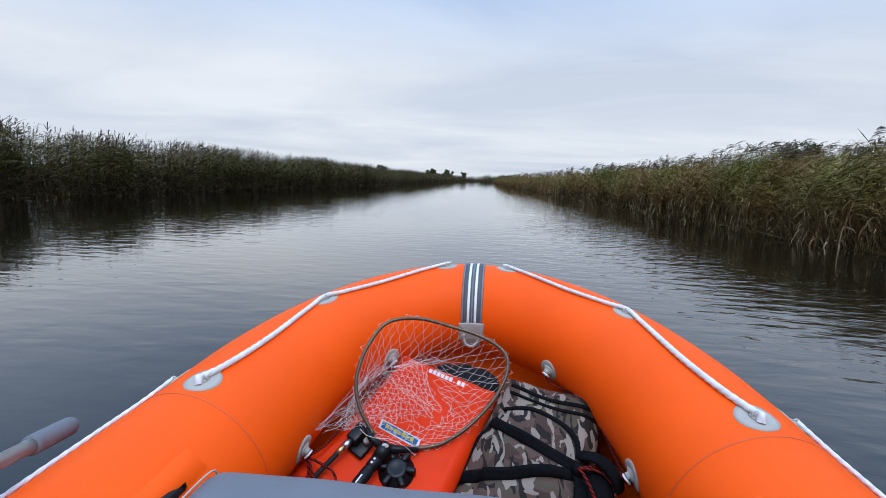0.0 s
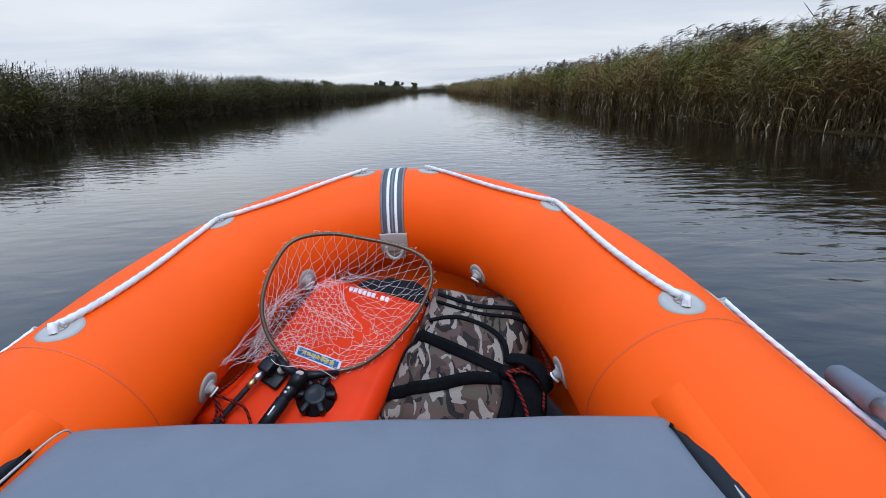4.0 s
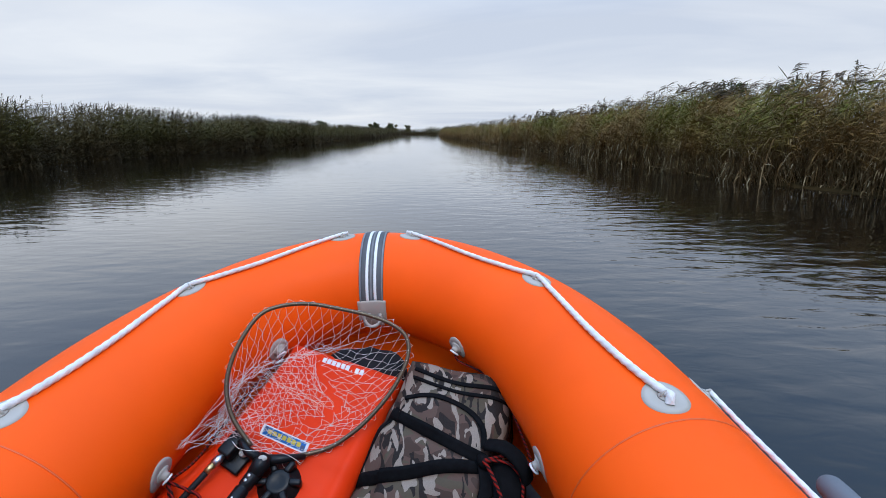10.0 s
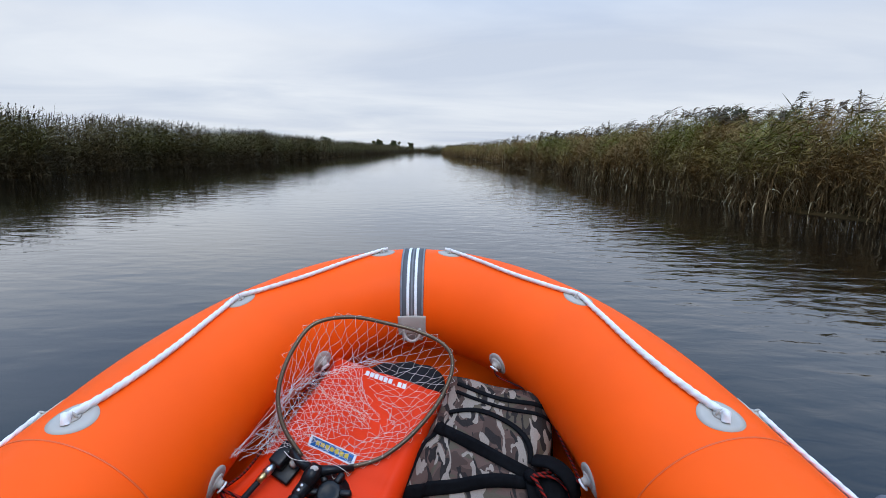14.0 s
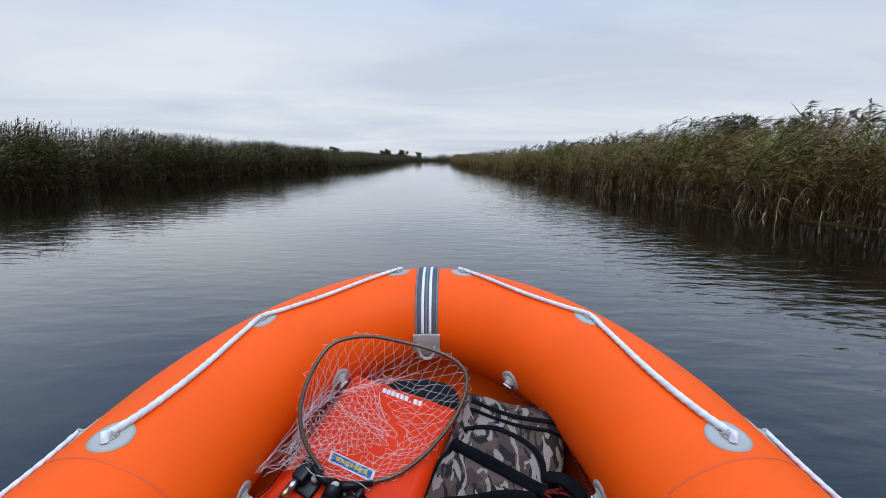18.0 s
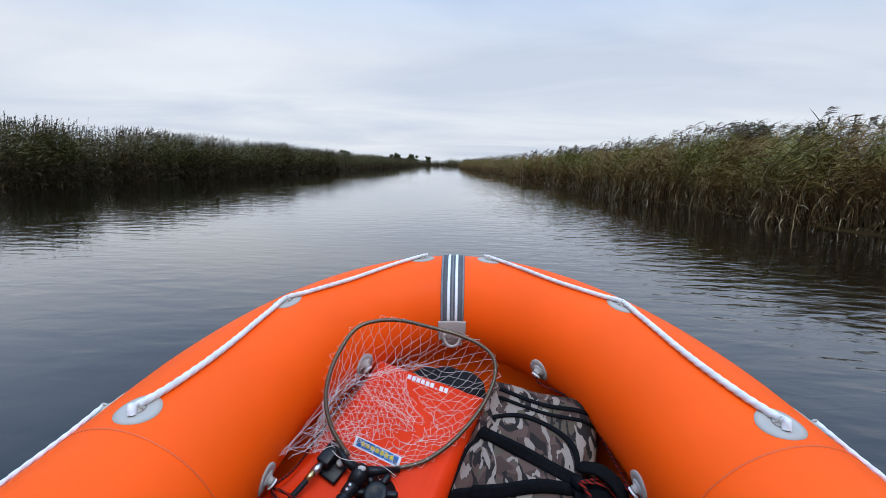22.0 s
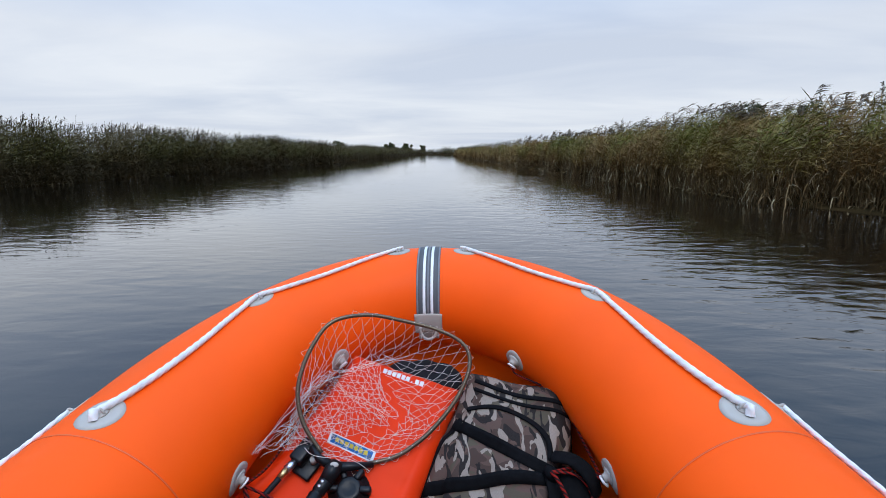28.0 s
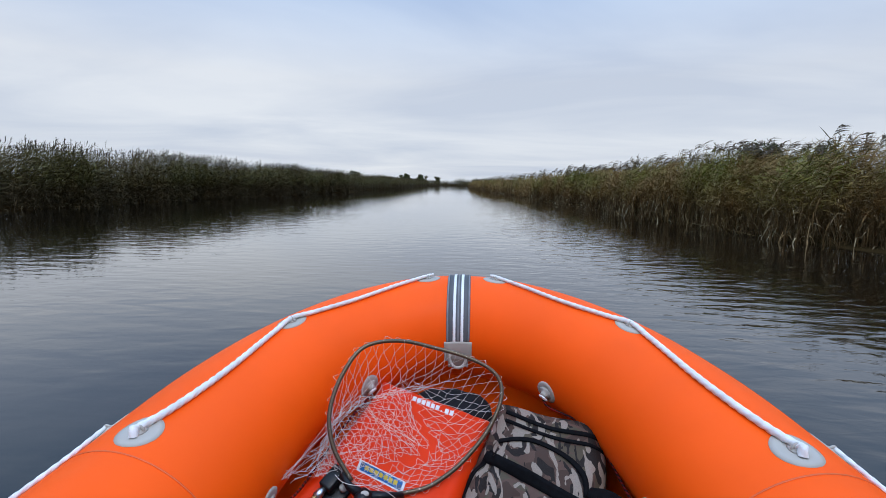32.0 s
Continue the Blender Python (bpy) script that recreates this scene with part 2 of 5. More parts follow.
def box(bm, size, at=(0, 0, 0), bevel=0.0, seg=2, m=None):
    """Adds a bevelled block to bm."""
    made = bmesh.ops.create_cube(bm, size=1.0)["verts"]
    for v in made:
        v.co = Vector((v.co.x * size[0], v.co.y * size[1], v.co.z * size[2]))
    if bevel:
        edges = list({e for v in made for e in v.link_edges})
        made = list({v for f in bmesh.ops.bevel(bm, geom=edges, offset=bevel, segments=seg, profile=0.5,
                                                affect="EDGES")["faces"] for v in f.verts} | {v for v in made if v.is_valid})
    for v in made:
        v.co = (m @ v.co if m is not None else v.co) + Vector(at)
    return bm


def disc(bm, r, h, at=(0, 0, 0), sides=32, m=None, top=None):
    """Adds a flat turned piece to bm, its upper rim drawn in."""
    prof = [(r, 0), (r, h * 0.6), (r * 0.97, h), (0, h)] if top is None else top
    rings = []
    for rr, z in prof:
        ring = []
        for k in range(sides):
            a = 2 * math.pi * k / sides
            v = Vector((rr * math.cos(a), rr * math.sin(a), z))
            ring.append(bm.verts.new((m @ v if m is not None else v) + Vector(at)))
        rings.append(ring)
    for a, b in zip(rings, rings[1:]):
        for k in range(sides):
            bm.faces.new((a[k], a[(k + 1) % sides], b[(k + 1) % sides], b[k]))
    bm.faces.new(rings[0][::-1])
    bmesh.ops.remove_doubles(bm, verts=list(bm.verts), dist=1e-5)
    return bm


# ---------------------------------------------------------------- the river and its land
RIGHT_BANK = [(10.5, -60), (8.6, -20), (7.6, 0), (6.8, 5.5), (6.1, 9), (5.5, 13), (4.9, 20), (4.1, 34), (3.0, 52), (1.6, 76), (0.6, 100), (0.8, 124), (5, 144), (22, 158), (80, 168), (300, 174)]
LEFT_BANK = [(-14.6, -60), (-14.0, -20), (-13.5, 0), (-13.1, 12), (-12.6, 20), (-12.1, 32), (-11.8, 46), (-11.5, 70), (-11.6, 95), (-12.6, 122), (-13.6, 146), (-9, 168), (14, 181), (80, 187), (300, 189)]


def bank_line(pts, n):
    """Even points along a bank."""
    return spline(pts, n)


def wobble(x, y, k=0.35):
    """Slow unevenness of the water's edge."""
    return 0.28 * math.sin(x * 0.7 + y * k) + 0.2 * math.sin(y * 1.3 + 1.7) + 0.12 * math.sin(y * 3.1 + x)


def water_material():
    k = Mat("dark_river_water", (0.0025, 0.0022, 0.0018), 0.015, 0.0, IOR=1.33, **{"Coat Weight": 0.75, "Coat IOR": 1.33, "Coat Roughness": 0.01})
    v1 = k.coord((2.2, 5.0, 1.0), (0, 0, radians(6)))
    v2 = k.coord((4.2, 9.0, 1.0), (0, 0, radians(-7)))
    v3 = k.coord((0.09, 0.16, 1.0))
    n1 = k.noise(1.1, 1.0, 0.42, v1, 0.35)
    n2 = k.noise(1.4, 2.2, 0.5, v2, 0.5)
    calm = k.map(k.noise(1.0, 2, 0.5, v3), 0.36, 0.64, 0.25, 1.0)
    mul = k.node("ShaderNodeMath"); mul.operation = "MULTIPLY"
    k.link(n2, mul.inputs[0]); k.link(calm, mul.inputs[1])
    add = k.node("ShaderNodeMath"); add.operation = "MULTIPLY_ADD"
    add.inputs[1].default_value = 0.60
    k.link(mul.outputs[0], add.inputs[0]); k.link(n1, add.inputs[2])
    # the wind drops off between the reeds further up the river, in their lee and on the calmer side
    pos = k.node("ShaderNodeNewGeometry")
    sep = k.node("ShaderNodeSeparateXYZ")
    k.link(pos.outputs["Position"], sep.inputs[0])
    lee = add.outputs[0]
    for edge in (k.map(sep.outputs[1], 5.0, 34.0, 1.0, 0.28), k.map(sep.outputs[0], 3.4, 5.4, 1.0, 0.3),
                 k.map(sep.outputs[0], -0.5, 2.6, 0.45, 1.3), k.map(sep.outputs[0], -6.0, -2.5, 1.7, 1.0)):
        part_calm = k.node("ShaderNodeMath"); part_calm.operation = "MULTIPLY"
        k.link(lee, part_calm.inputs[0]); k.link(edge, part_calm.inputs[1])
        lee = part_calm.outputs[0]
    k.bump(lee, 1.0, 0.0080)
    k.link(k.b.inputs["Normal"].links[0].from_socket, k.b.inputs["Coat Normal"])
    return k.m


M_WATER = water_material()


def soil_material():
    k = Mat("marsh_soil", (0.06, 0.05, 0.03), 0.95, **{"Specular IOR Level": 0.0})
    k.color(k.ramp(k.noise(0.6, 5, 0.6), [(0.3, (0.024, 0.014, 0.006)), (0.55, (0.048, 0.030, 0.012)), (0.75, (0.075, 0.048, 0.020))]))
    k.bump(k.noise(9, 4, 0.65), 0.6, 0.05)
    return k.m


M_SOIL = soil_material()


def build_ground():
    """One sheet of marsh with the river bed sunk into it."""
    n = 260
    rb, lb = bank_line(RIGHT_BANK, n), bank_line(LEFT_BANK, n)
    rows = []
    for (rx, ry), (lx, ly) in zip(rb, lb):
        wr, wl_ = wobble(rx, ry), wobble(lx, ly)
        dx, dy = rx - lx, ry - ly
        d = math.hypot(dx, dy)
        ux, uy = dx / d, dy / d
        row = []
        for base, off, z in ((0, -2500, 0.4), (0, -400, 0.4), (0, -60, 0.3), (0, -12, 0.22), (0, -3, 0.16), (0, -0.7 + wl_, 0.10), (0, 0.15 + wl_, -0.06),
                             (0, 1.6, -0.7), (1, -1.6, -0.7), (1, -0.15 - wr, -0.06), (1, 0.7 - wr, 0.10), (1, 3, 0.16), (1, 12, 0.22), (1, 60, 0.3), (1, 400, 0.4), (1, 2500, 0.4)):
            ox, oy = (rx, ry) if base else (lx, ly)
            far = min(1.0, abs(off) / 60)
            # far ground spreads straight sideways, so that no rows cross
            px, py = ox + ux * off, oy + uy * off * (1 - far) * 1.0
            row.append((px, py, z))
        rows.append(row)
    v = np.array(rows)
    me = mesh_from("ground", v.reshape(-1, 3), grid_faces(n, v.shape[1]), [M_SOIL])
    return tagged(new("ground", me), "dark marshy ground that carries the reed beds", "ground", kind="structure")


def plane(name, x0, x1, y0, y1, z, mat, nx=2, ny=2):
    xs, ys = np.linspace(x0, x1, nx), np.linspace(y0, y1, ny)
    g = np.stack(np.meshgrid(xs, ys), -1).reshape(-1, 2)
    v = np.c_[g, np.full(len(g), z)]
    return mesh_from(name, v, grid_faces(ny, nx), [mat])


build_ground()
far_land = plane("far_ground", -3000, 3000, 190, 4500, 0.45, M_SOIL, 8, 8)
tagged(new("far_ground", far_land), "flat green-brown marsh out to the horizon", "ground", kind="structure")
tagged(new("water", plane("water", -320, 320, -120, 240, 0.0, M_WATER, 8, 8)),
       "dark rippled river water that mirrors the grey sky", "water", kind="structure")


# ---------------------------------------------------------------- reeds
def reed_material(name, stops, low, brown_to, rough=0.6, patch_tone=(0.155, 0.106, 0.03), dry_tone=None):
    """Leaf colour by the single blade, browner near the foot where the old leaves hang. Stems and left-bank leaves also
    darken there, shade put into the colour.
    """
    k = Mat(name, (0.1, 0.1, 0.04), rough)
    g = k.node("ShaderNodeNewGeometry")
    tone = k.ramp(g.outputs["Random Per Island"], stops)
    sep = k.node("ShaderNodeSeparateXYZ")
    k.link(g.outputs["Position"], sep.inputs[0])
    patch = k.noise(0.22, 2, 0.5, k.coord())
    tone = k.mix(k.map(patch, 0.35, 0.65, 0.0, 0.45), tone, patch_tone, "MIX")
    if dry_tone:
        clump = k.noise(0.75, 3, 0.55, k.coord((1, 1, 0.45)))
        tone = k.mix(k.map(clump, 0.45, 0.60, 0.0, 0.80), tone, dry_tone)
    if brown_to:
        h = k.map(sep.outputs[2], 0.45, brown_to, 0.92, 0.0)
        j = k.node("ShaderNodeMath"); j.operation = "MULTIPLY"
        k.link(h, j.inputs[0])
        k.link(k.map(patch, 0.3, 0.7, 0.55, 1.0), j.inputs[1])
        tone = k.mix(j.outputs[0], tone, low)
    k.color(tone)
    k.b.inputs["Specular IOR Level"].default_value = 0.05
    return k.m


M_REED = reed_material("green_reed_leaf", [(0.0, (0.034, 0.044, 0.007)), (0.45, (0.113, 0.124, 0.018)), (0.80, (0.198, 0.180, 0.035)), (0.95, (0.27, 0.20, 0.07)), (1.0, (0.52, 0.42, 0.25))],
                       (0.23, 0.122, 0.040), 1.30, patch_tone=(0.160, 0.140, 0.024), dry_tone=(0.26, 0.142, 0.056))
M_DEAD = reed_material("dead_reed_leaf", [(0.0, (0.07, 0.038, 0.016)), (0.5, (0.19, 0.105, 0.041)), (0.85, (0.40, 0.28, 0.15)), (1.0, (0.62, 0.50, 0.32))], (0.2, 0.14, 0.07), 0)
M_STEM = reed_material("reed_stem", [(0.0, (0.08, 0.056, 0.026)), (0.6, (0.15, 0.098, 0.043)), (1.0, (0.30, 0.20, 0.09))], (0.11, 0.06, 0.026), 1.2)
M_PLUME = reed_material("reed_plume", [(0.0, (0.035, 0.028, 0.022)), (0.6, (0.080, 0.058, 0.036)), (1.0, (0.18, 0.135, 0.085))], (0.2, 0.15, 0.07), 0, patch_tone=(0.075, 0.054, 0.032))
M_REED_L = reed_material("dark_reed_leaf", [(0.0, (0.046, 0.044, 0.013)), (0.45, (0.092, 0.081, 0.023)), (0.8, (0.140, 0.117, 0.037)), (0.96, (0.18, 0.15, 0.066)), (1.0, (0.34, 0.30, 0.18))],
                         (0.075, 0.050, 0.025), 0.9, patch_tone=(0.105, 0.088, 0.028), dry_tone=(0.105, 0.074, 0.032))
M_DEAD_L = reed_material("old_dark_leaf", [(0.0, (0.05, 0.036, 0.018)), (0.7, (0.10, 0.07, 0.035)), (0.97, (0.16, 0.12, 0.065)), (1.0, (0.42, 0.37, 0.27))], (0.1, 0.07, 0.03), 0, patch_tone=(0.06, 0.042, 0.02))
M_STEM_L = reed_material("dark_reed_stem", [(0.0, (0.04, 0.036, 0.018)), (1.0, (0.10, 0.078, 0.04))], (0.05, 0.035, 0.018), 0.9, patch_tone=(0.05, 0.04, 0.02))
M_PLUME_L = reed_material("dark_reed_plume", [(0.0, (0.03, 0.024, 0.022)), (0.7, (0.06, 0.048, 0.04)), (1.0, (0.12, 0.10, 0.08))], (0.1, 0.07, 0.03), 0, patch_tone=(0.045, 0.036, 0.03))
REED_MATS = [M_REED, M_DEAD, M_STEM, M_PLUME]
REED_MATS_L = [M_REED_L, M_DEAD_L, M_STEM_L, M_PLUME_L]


def strips(p, widths, across):
    """Ribbons: p (n, k, 3) places along each, widths (n, k), across (n, 3)."""
    n, k, _ = p.shape
    a = p + across[:, None, :] * widths[..., None]
    b = p - across[:, None, :] * widths[..., None]
    v = np.stack([a, b], 2).reshape(n * k * 2, 3)
    i = (np.arange(n)[:, None] * k + np.arange(k - 1)[None, :]).ravel() * 2
    return v, np.stack([i, i + 1, i + 3, i + 2], 1)


def reeds(name, xy, ground, height, wind, gust, rng, leaves=17, leaf_seg=3, plume=8, fat=1.0, dead=0.4, round_stem=True, sweep_share=0.75, mats=None, low=0.3, flag=1.0, top_leaf=0.84, leaf_w=1.25, plume_share=0.32, leaf_len=(0.24, 0.56), old_top=0.5):
    """Reeds at places xy: stems, long arching leaves, hanging dead leaves and bent plumes in one mesh."""
    n = len(xy)
    plumed = (rng.uniform(0, 1, n) < plume_share) & (height > np.quantile(height, 0.60))
    height = np.where(plumed, height * (1.0 + 0.07 * flag), height)
    base = np.c_[xy, ground]
    az = rng.normal(wind, 0.5, n)
    lean = np.abs(rng.normal(gust, 0.07, n))
    ld = np.c_[np.cos(az), np.sin(az), np.zeros(n)]
    side = np.c_[rng.normal(0, 0.05, (n, 2)), np.zeros(n)]

    def along(t, who):
        t = t[..., None]
        h = height[who][..., None]
        return (base[who] + side[who] * h * t + np.array([0, 0, 1.0]) * h * (t - 0.25 * lean[who][..., None] * t ** 3)
                + ld[who] * h * lean[who][..., None] * t ** 2.2)

    V, F, I, off = [], [], [], 0

    def add(v, f, mat):
        nonlocal off
        V.append(v); F.append(f + off); I.append(np.full(len(f), mat)); off += len(v)

    everyone = np.arange(n)
    # stems
    ts = np.linspace(0, 1, 5)
    p = np.stack([along(np.full(n, t), everyone) for t in ts], 1)
    r = np.linspace(0.0055, 0.0016, 5) * fat
    if round_stem:
        rot = rng.uniform(0, 6.28, n)
        rings = []
        for k in range(3):
            a = rot + k * 2.0944
            rings.append(p + np.c_[np.cos(a), np.sin(a), np.zeros(n)][:, None, :] * r[None, :, None])
        v = np.stack(rings, 2).reshape(-1, 3)
        q = grid_faces(5, 3, True)
        add(v, (np.arange(n)[:, None, None] * 15 + q[None]).reshape(-1, 4), 2)
    else:
        a = rng.uniform(0, 3.14, n)
        v, f = strips(p, np.broadcast_to(r * 1.2, (n, 5)), np.c_[np.cos(a), np.sin(a), np.zeros(n)])
        add(v, f, 2)
    # leaves
    for mat, count, t0, t1 in ((0, leaves, low, top_leaf), (1, max(1, round(leaves * dead)), 0.03, old_top)):
        who = np.repeat(everyone, count)
        m = len(who)
        t = t0 + (t1 - t0) * (np.tile(np.arange(count), n) + rng.uniform(0, 1, m)) / count
        foot = along(t, who)
        la = np.where(rng.uniform(0, 1, m) < sweep_share, az[who] + rng.normal(0, 0.42, m), rng.uniform(0, 6.28, m))
        ln = rng.uniform(*leaf_len, m) * (1.0 - 0.45 * np.clip(t - 0.55, 0, 1)) * height[who] / 2.2 * (1.0 if mat == 0 else 0.72)
        rise = rng.uniform(0.1, 0.85, m) if mat == 0 else rng.uniform(-0.3, 0.6, m)
        fall = rng.uniform(0.0, 0.42, m) if mat == 0 else rng.uniform(0.8, 1.7, m)
        d = np.c_[np.cos(la), np.sin(la), np.zeros(m)]
        s = np.linspace(0, 1, leaf_seg + 1)
        p = (foot[:, None, :] + d[:, None, :] * (ln[:, None] * s * 0.85)[..., None]
             + np.array([0, 0, 1.0]) * (ln[:, None] * (rise[:, None] * s - fall[:, None] * s ** 2))[..., None])
        prof = np.interp(s, [0, 0.3, 0.7, 1], [0.55, 1.0, 0.7, 0.04])
        w = rng.uniform(0.0040, 0.0092, m)[:, None] * prof * fat * leaf_w
        tilt = rng.normal(0, 0.5, m)
        ac = np.c_[-np.sin(la), np.cos(la), np.zeros(m)] * np.cos(tilt)[:, None] + np.array([0, 0, 1.0]) * np.sin(tilt)[:, None]
        v, f = strips(p, w, ac)
        add(v, f, mat)
    # plumes, blown over to one side
    if plume:
        got = everyone[plumed]
        who = np.repeat(got, plume)
        m = len(who)
        foot = along(rng.uniform(0.90, 1.0, m), who)
        pa = az[who] + rng.normal(0, 0.25, m)
        ln = rng.uniform(0.08, 0.21, m) * (0.6 + 0.5 * flag)
        d = np.c_[np.cos(pa), np.sin(pa), np.zeros(m)]
        s = np.linspace(0, 1, 3)
        up = rng.uniform(0.5, 1.05, m) * flag + rng.uniform(0.4, 1.1, m) * (1 - flag)
        p = (foot[:, None, :] + d[:, None, :] * (ln[:, None] * s * (0.25 + 0.9 * flag + 0.6 * lean[who][:, None]))[..., None]
             + np.array([0, 0, 1.0]) * (ln[:, None] * (up[:, None] * s - (0.3 + 0.2 * flag) * s ** 2))[..., None])
        w = rng.uniform(0.006, 0.013, m)[:, None] * np.array([0.5, 1.0, 0.15]) * fat
        v, f = strips(p, w, np.c_[-np.sin(pa), np.cos(pa), rng.normal(0, 0.4, m)])
        add(v, f, 3)
    me = mesh_from(name, np.vstack(V), np.vstack(F), mats or REED_MATS, np.concatenate(I))
    return new(name, me)


def bed(name, line, side, y0, y1, depth, count, height, wind, gust, seed, label, front=1.6, **more):
    """Reeds along a stretch of a bank's line; side -1: land lies to the left of it."""
    rng = np.random.default_rng(seed)
    pts = bank_line(line, 900)
    seg = np.r_[0, np.cumsum(np.linalg.norm(np.diff(pts, axis=0), axis=1))]
    ok = (pts[:, 1] >= y0) & (pts[:, 1] <= y1) if y0 is not None else np.ones(len(pts), bool)
    lo, hi = seg[ok].min(), seg[ok].max()
    # reeds grow in clumps along the edge
    cl = rng.uniform(lo, hi, max(8, int((hi - lo) * 1.6)))
    s = np.where(rng.uniform(0, 1, count) < 0.45, rng.choice(cl, count) + rng.normal(0, 0.22, count), rng.uniform(lo, hi, count))
    x, y = np.interp(s, seg, pts[:, 0]), np.interp(s, seg, pts[:, 1])
    tx, ty = np.interp(s + 0.5, seg, pts[:, 0]) - x, np.interp(s + 0.5, seg, pts[:, 1]) - y
    tl = np.hypot(tx, ty) + 1e-9
    nx, ny = (ty / tl) * -side * -1, (-tx / tl) * -side * -1
    into = depth * rng.uniform(0, 1, count) ** front + 0.1 - 0.05
    wob = 0.28 * np.sin(x * 0.7 + y * 0.35) + 0.2 * np.sin(y * 1.3 + 1.7) + 0.12 * np.sin(y * 3.1 + x)
    edge = -0.02 - wob
    px, py = x + nx * (into + edge), y + ny * (into + edge)
    # broad and small swells of the tops
    swell = 1 + 0.07 * np.sin(y * 0.55 + seed) + 0.10 * np.sin(y * 1.45 + 2 * seed) + 0.06 * np.sin(y * 4.3 + x)
    if isinstance(height, tuple):  # lower further up the river
        height = np.interp(y, (y0, y1), height)
    low = np.where(into < 0.5, rng.uniform(0.55, 1.0, count), 1.0)
    h = height * swell * low * rng.normal(1.0, 0.09, count)
    h = np.where(rng.uniform(0, 1, count) < 0.04, h * 1.14, h)
    g = np.where(into < 0.4, -0.02, 0.10)
    ob = reeds(name, np.c_[px, py], g, np.clip(h, 0.7, 1.2 * height), wind, gust, rng, **more)
    return tagged(ob, label, "reeds", kind="stuff")


def fallen_stalks():
    """Broken pale stalks that lie over the water's edge."""
    rg = np.random.default_rng(31)
    V, F, off = [], [], 0
    pts = bank_line(RIGHT_BANK, 900)
    for n in range(46):
        y = rg.uniform(9, 40)
        x = float(np.interp(y, pts[:, 1][:700], pts[:, 0][:700])) + rg.uniform(-0.55, 0.1)
        a = rg.normal(1.6, 0.7)
        ln = rg.uniform(0.3, 0.9)
        p = Vector((x, y, 0.012 + rg.uniform(0, 0.03)))
        q = p + Vector((math.cos(a) * ln, math.sin(a) * ln, rg.uniform(-0.01, 0.16)))
        t = (q - p).normalized()
        u = t.orthogonal().normalized() * rg.uniform(0.002, 0.0045)
        w = t.cross(u)
        for e in (p, q):
            for k in range(4):
                V.append(tuple(e + u * math.cos(1.5708 * k) + w * math.sin(1.5708 * k)))
        F += [(off + k, off + (k + 1) % 4, off + 4 + (k + 1) % 4, off + 4 + k) for k in range(4)]
        off += 8
    ob = new("fallen_reeds", mesh_from("fallen_reeds", V, F, [M_DEAD]))
    tagged(ob, "pale broken reed stalks lying along the waterline", "reeds", kind="stuff")


GREEN_R = "tall green reeds with brown dead leaves leaning in the wind"
GREEN_L = "dense upright green reeds standing along the water"
fallen_stalks()
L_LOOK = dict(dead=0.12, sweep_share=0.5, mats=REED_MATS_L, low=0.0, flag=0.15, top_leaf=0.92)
FAR_LOOK = dict(leaf_seg=2, round_stem=False)
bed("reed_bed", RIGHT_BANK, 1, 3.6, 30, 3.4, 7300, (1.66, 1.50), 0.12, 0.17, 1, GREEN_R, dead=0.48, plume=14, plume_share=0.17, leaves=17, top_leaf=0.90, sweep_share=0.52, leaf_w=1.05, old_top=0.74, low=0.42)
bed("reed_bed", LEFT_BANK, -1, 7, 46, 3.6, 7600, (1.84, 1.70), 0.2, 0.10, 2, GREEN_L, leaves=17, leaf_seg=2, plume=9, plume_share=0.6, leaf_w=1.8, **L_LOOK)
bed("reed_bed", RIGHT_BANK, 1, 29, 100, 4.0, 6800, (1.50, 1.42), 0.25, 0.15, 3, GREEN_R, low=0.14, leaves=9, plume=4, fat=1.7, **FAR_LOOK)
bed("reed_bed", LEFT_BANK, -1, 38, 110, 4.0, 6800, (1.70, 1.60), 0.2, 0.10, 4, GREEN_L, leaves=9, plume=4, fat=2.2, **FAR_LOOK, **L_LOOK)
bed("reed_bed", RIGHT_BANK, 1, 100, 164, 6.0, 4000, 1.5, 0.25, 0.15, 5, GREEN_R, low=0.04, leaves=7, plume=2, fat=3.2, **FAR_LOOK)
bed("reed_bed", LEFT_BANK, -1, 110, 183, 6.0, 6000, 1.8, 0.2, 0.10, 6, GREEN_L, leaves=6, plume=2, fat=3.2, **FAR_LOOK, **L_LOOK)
bed("reed_bed", RIGHT_BANK, 1, -25, 3.8, 3.0, 1600, 1.7, 0.25, 0.2, 7, GREEN_R, leaves=6, plume=2, fat=1.8, **FAR_LOOK)
bed("reed_bed", LEFT_BANK, -1, -25, 8, 3.0, 1700, 1.9, 0.2, 0.10, 8, GREEN_L, leaves=6, plume=2, fat=1.8, **FAR_LOOK, **L_LOOK)


# ---------------------------------------------------------------- trees beyond the reeds
M_BARK = speckled("tree_bark", (0.07, 0.055, 0.04), 0.9, 20, 0.25, 0.6, dist=0.02)
M_CROWN = reed_material("tree_leaf", [(0.0, (0.025, 0.036, 0.016)), (0.6, (0.045, 0.06, 0.024)), (1.0, (0.075, 0.09, 0.035))], (0.1, 0.1, 0.05), 0)


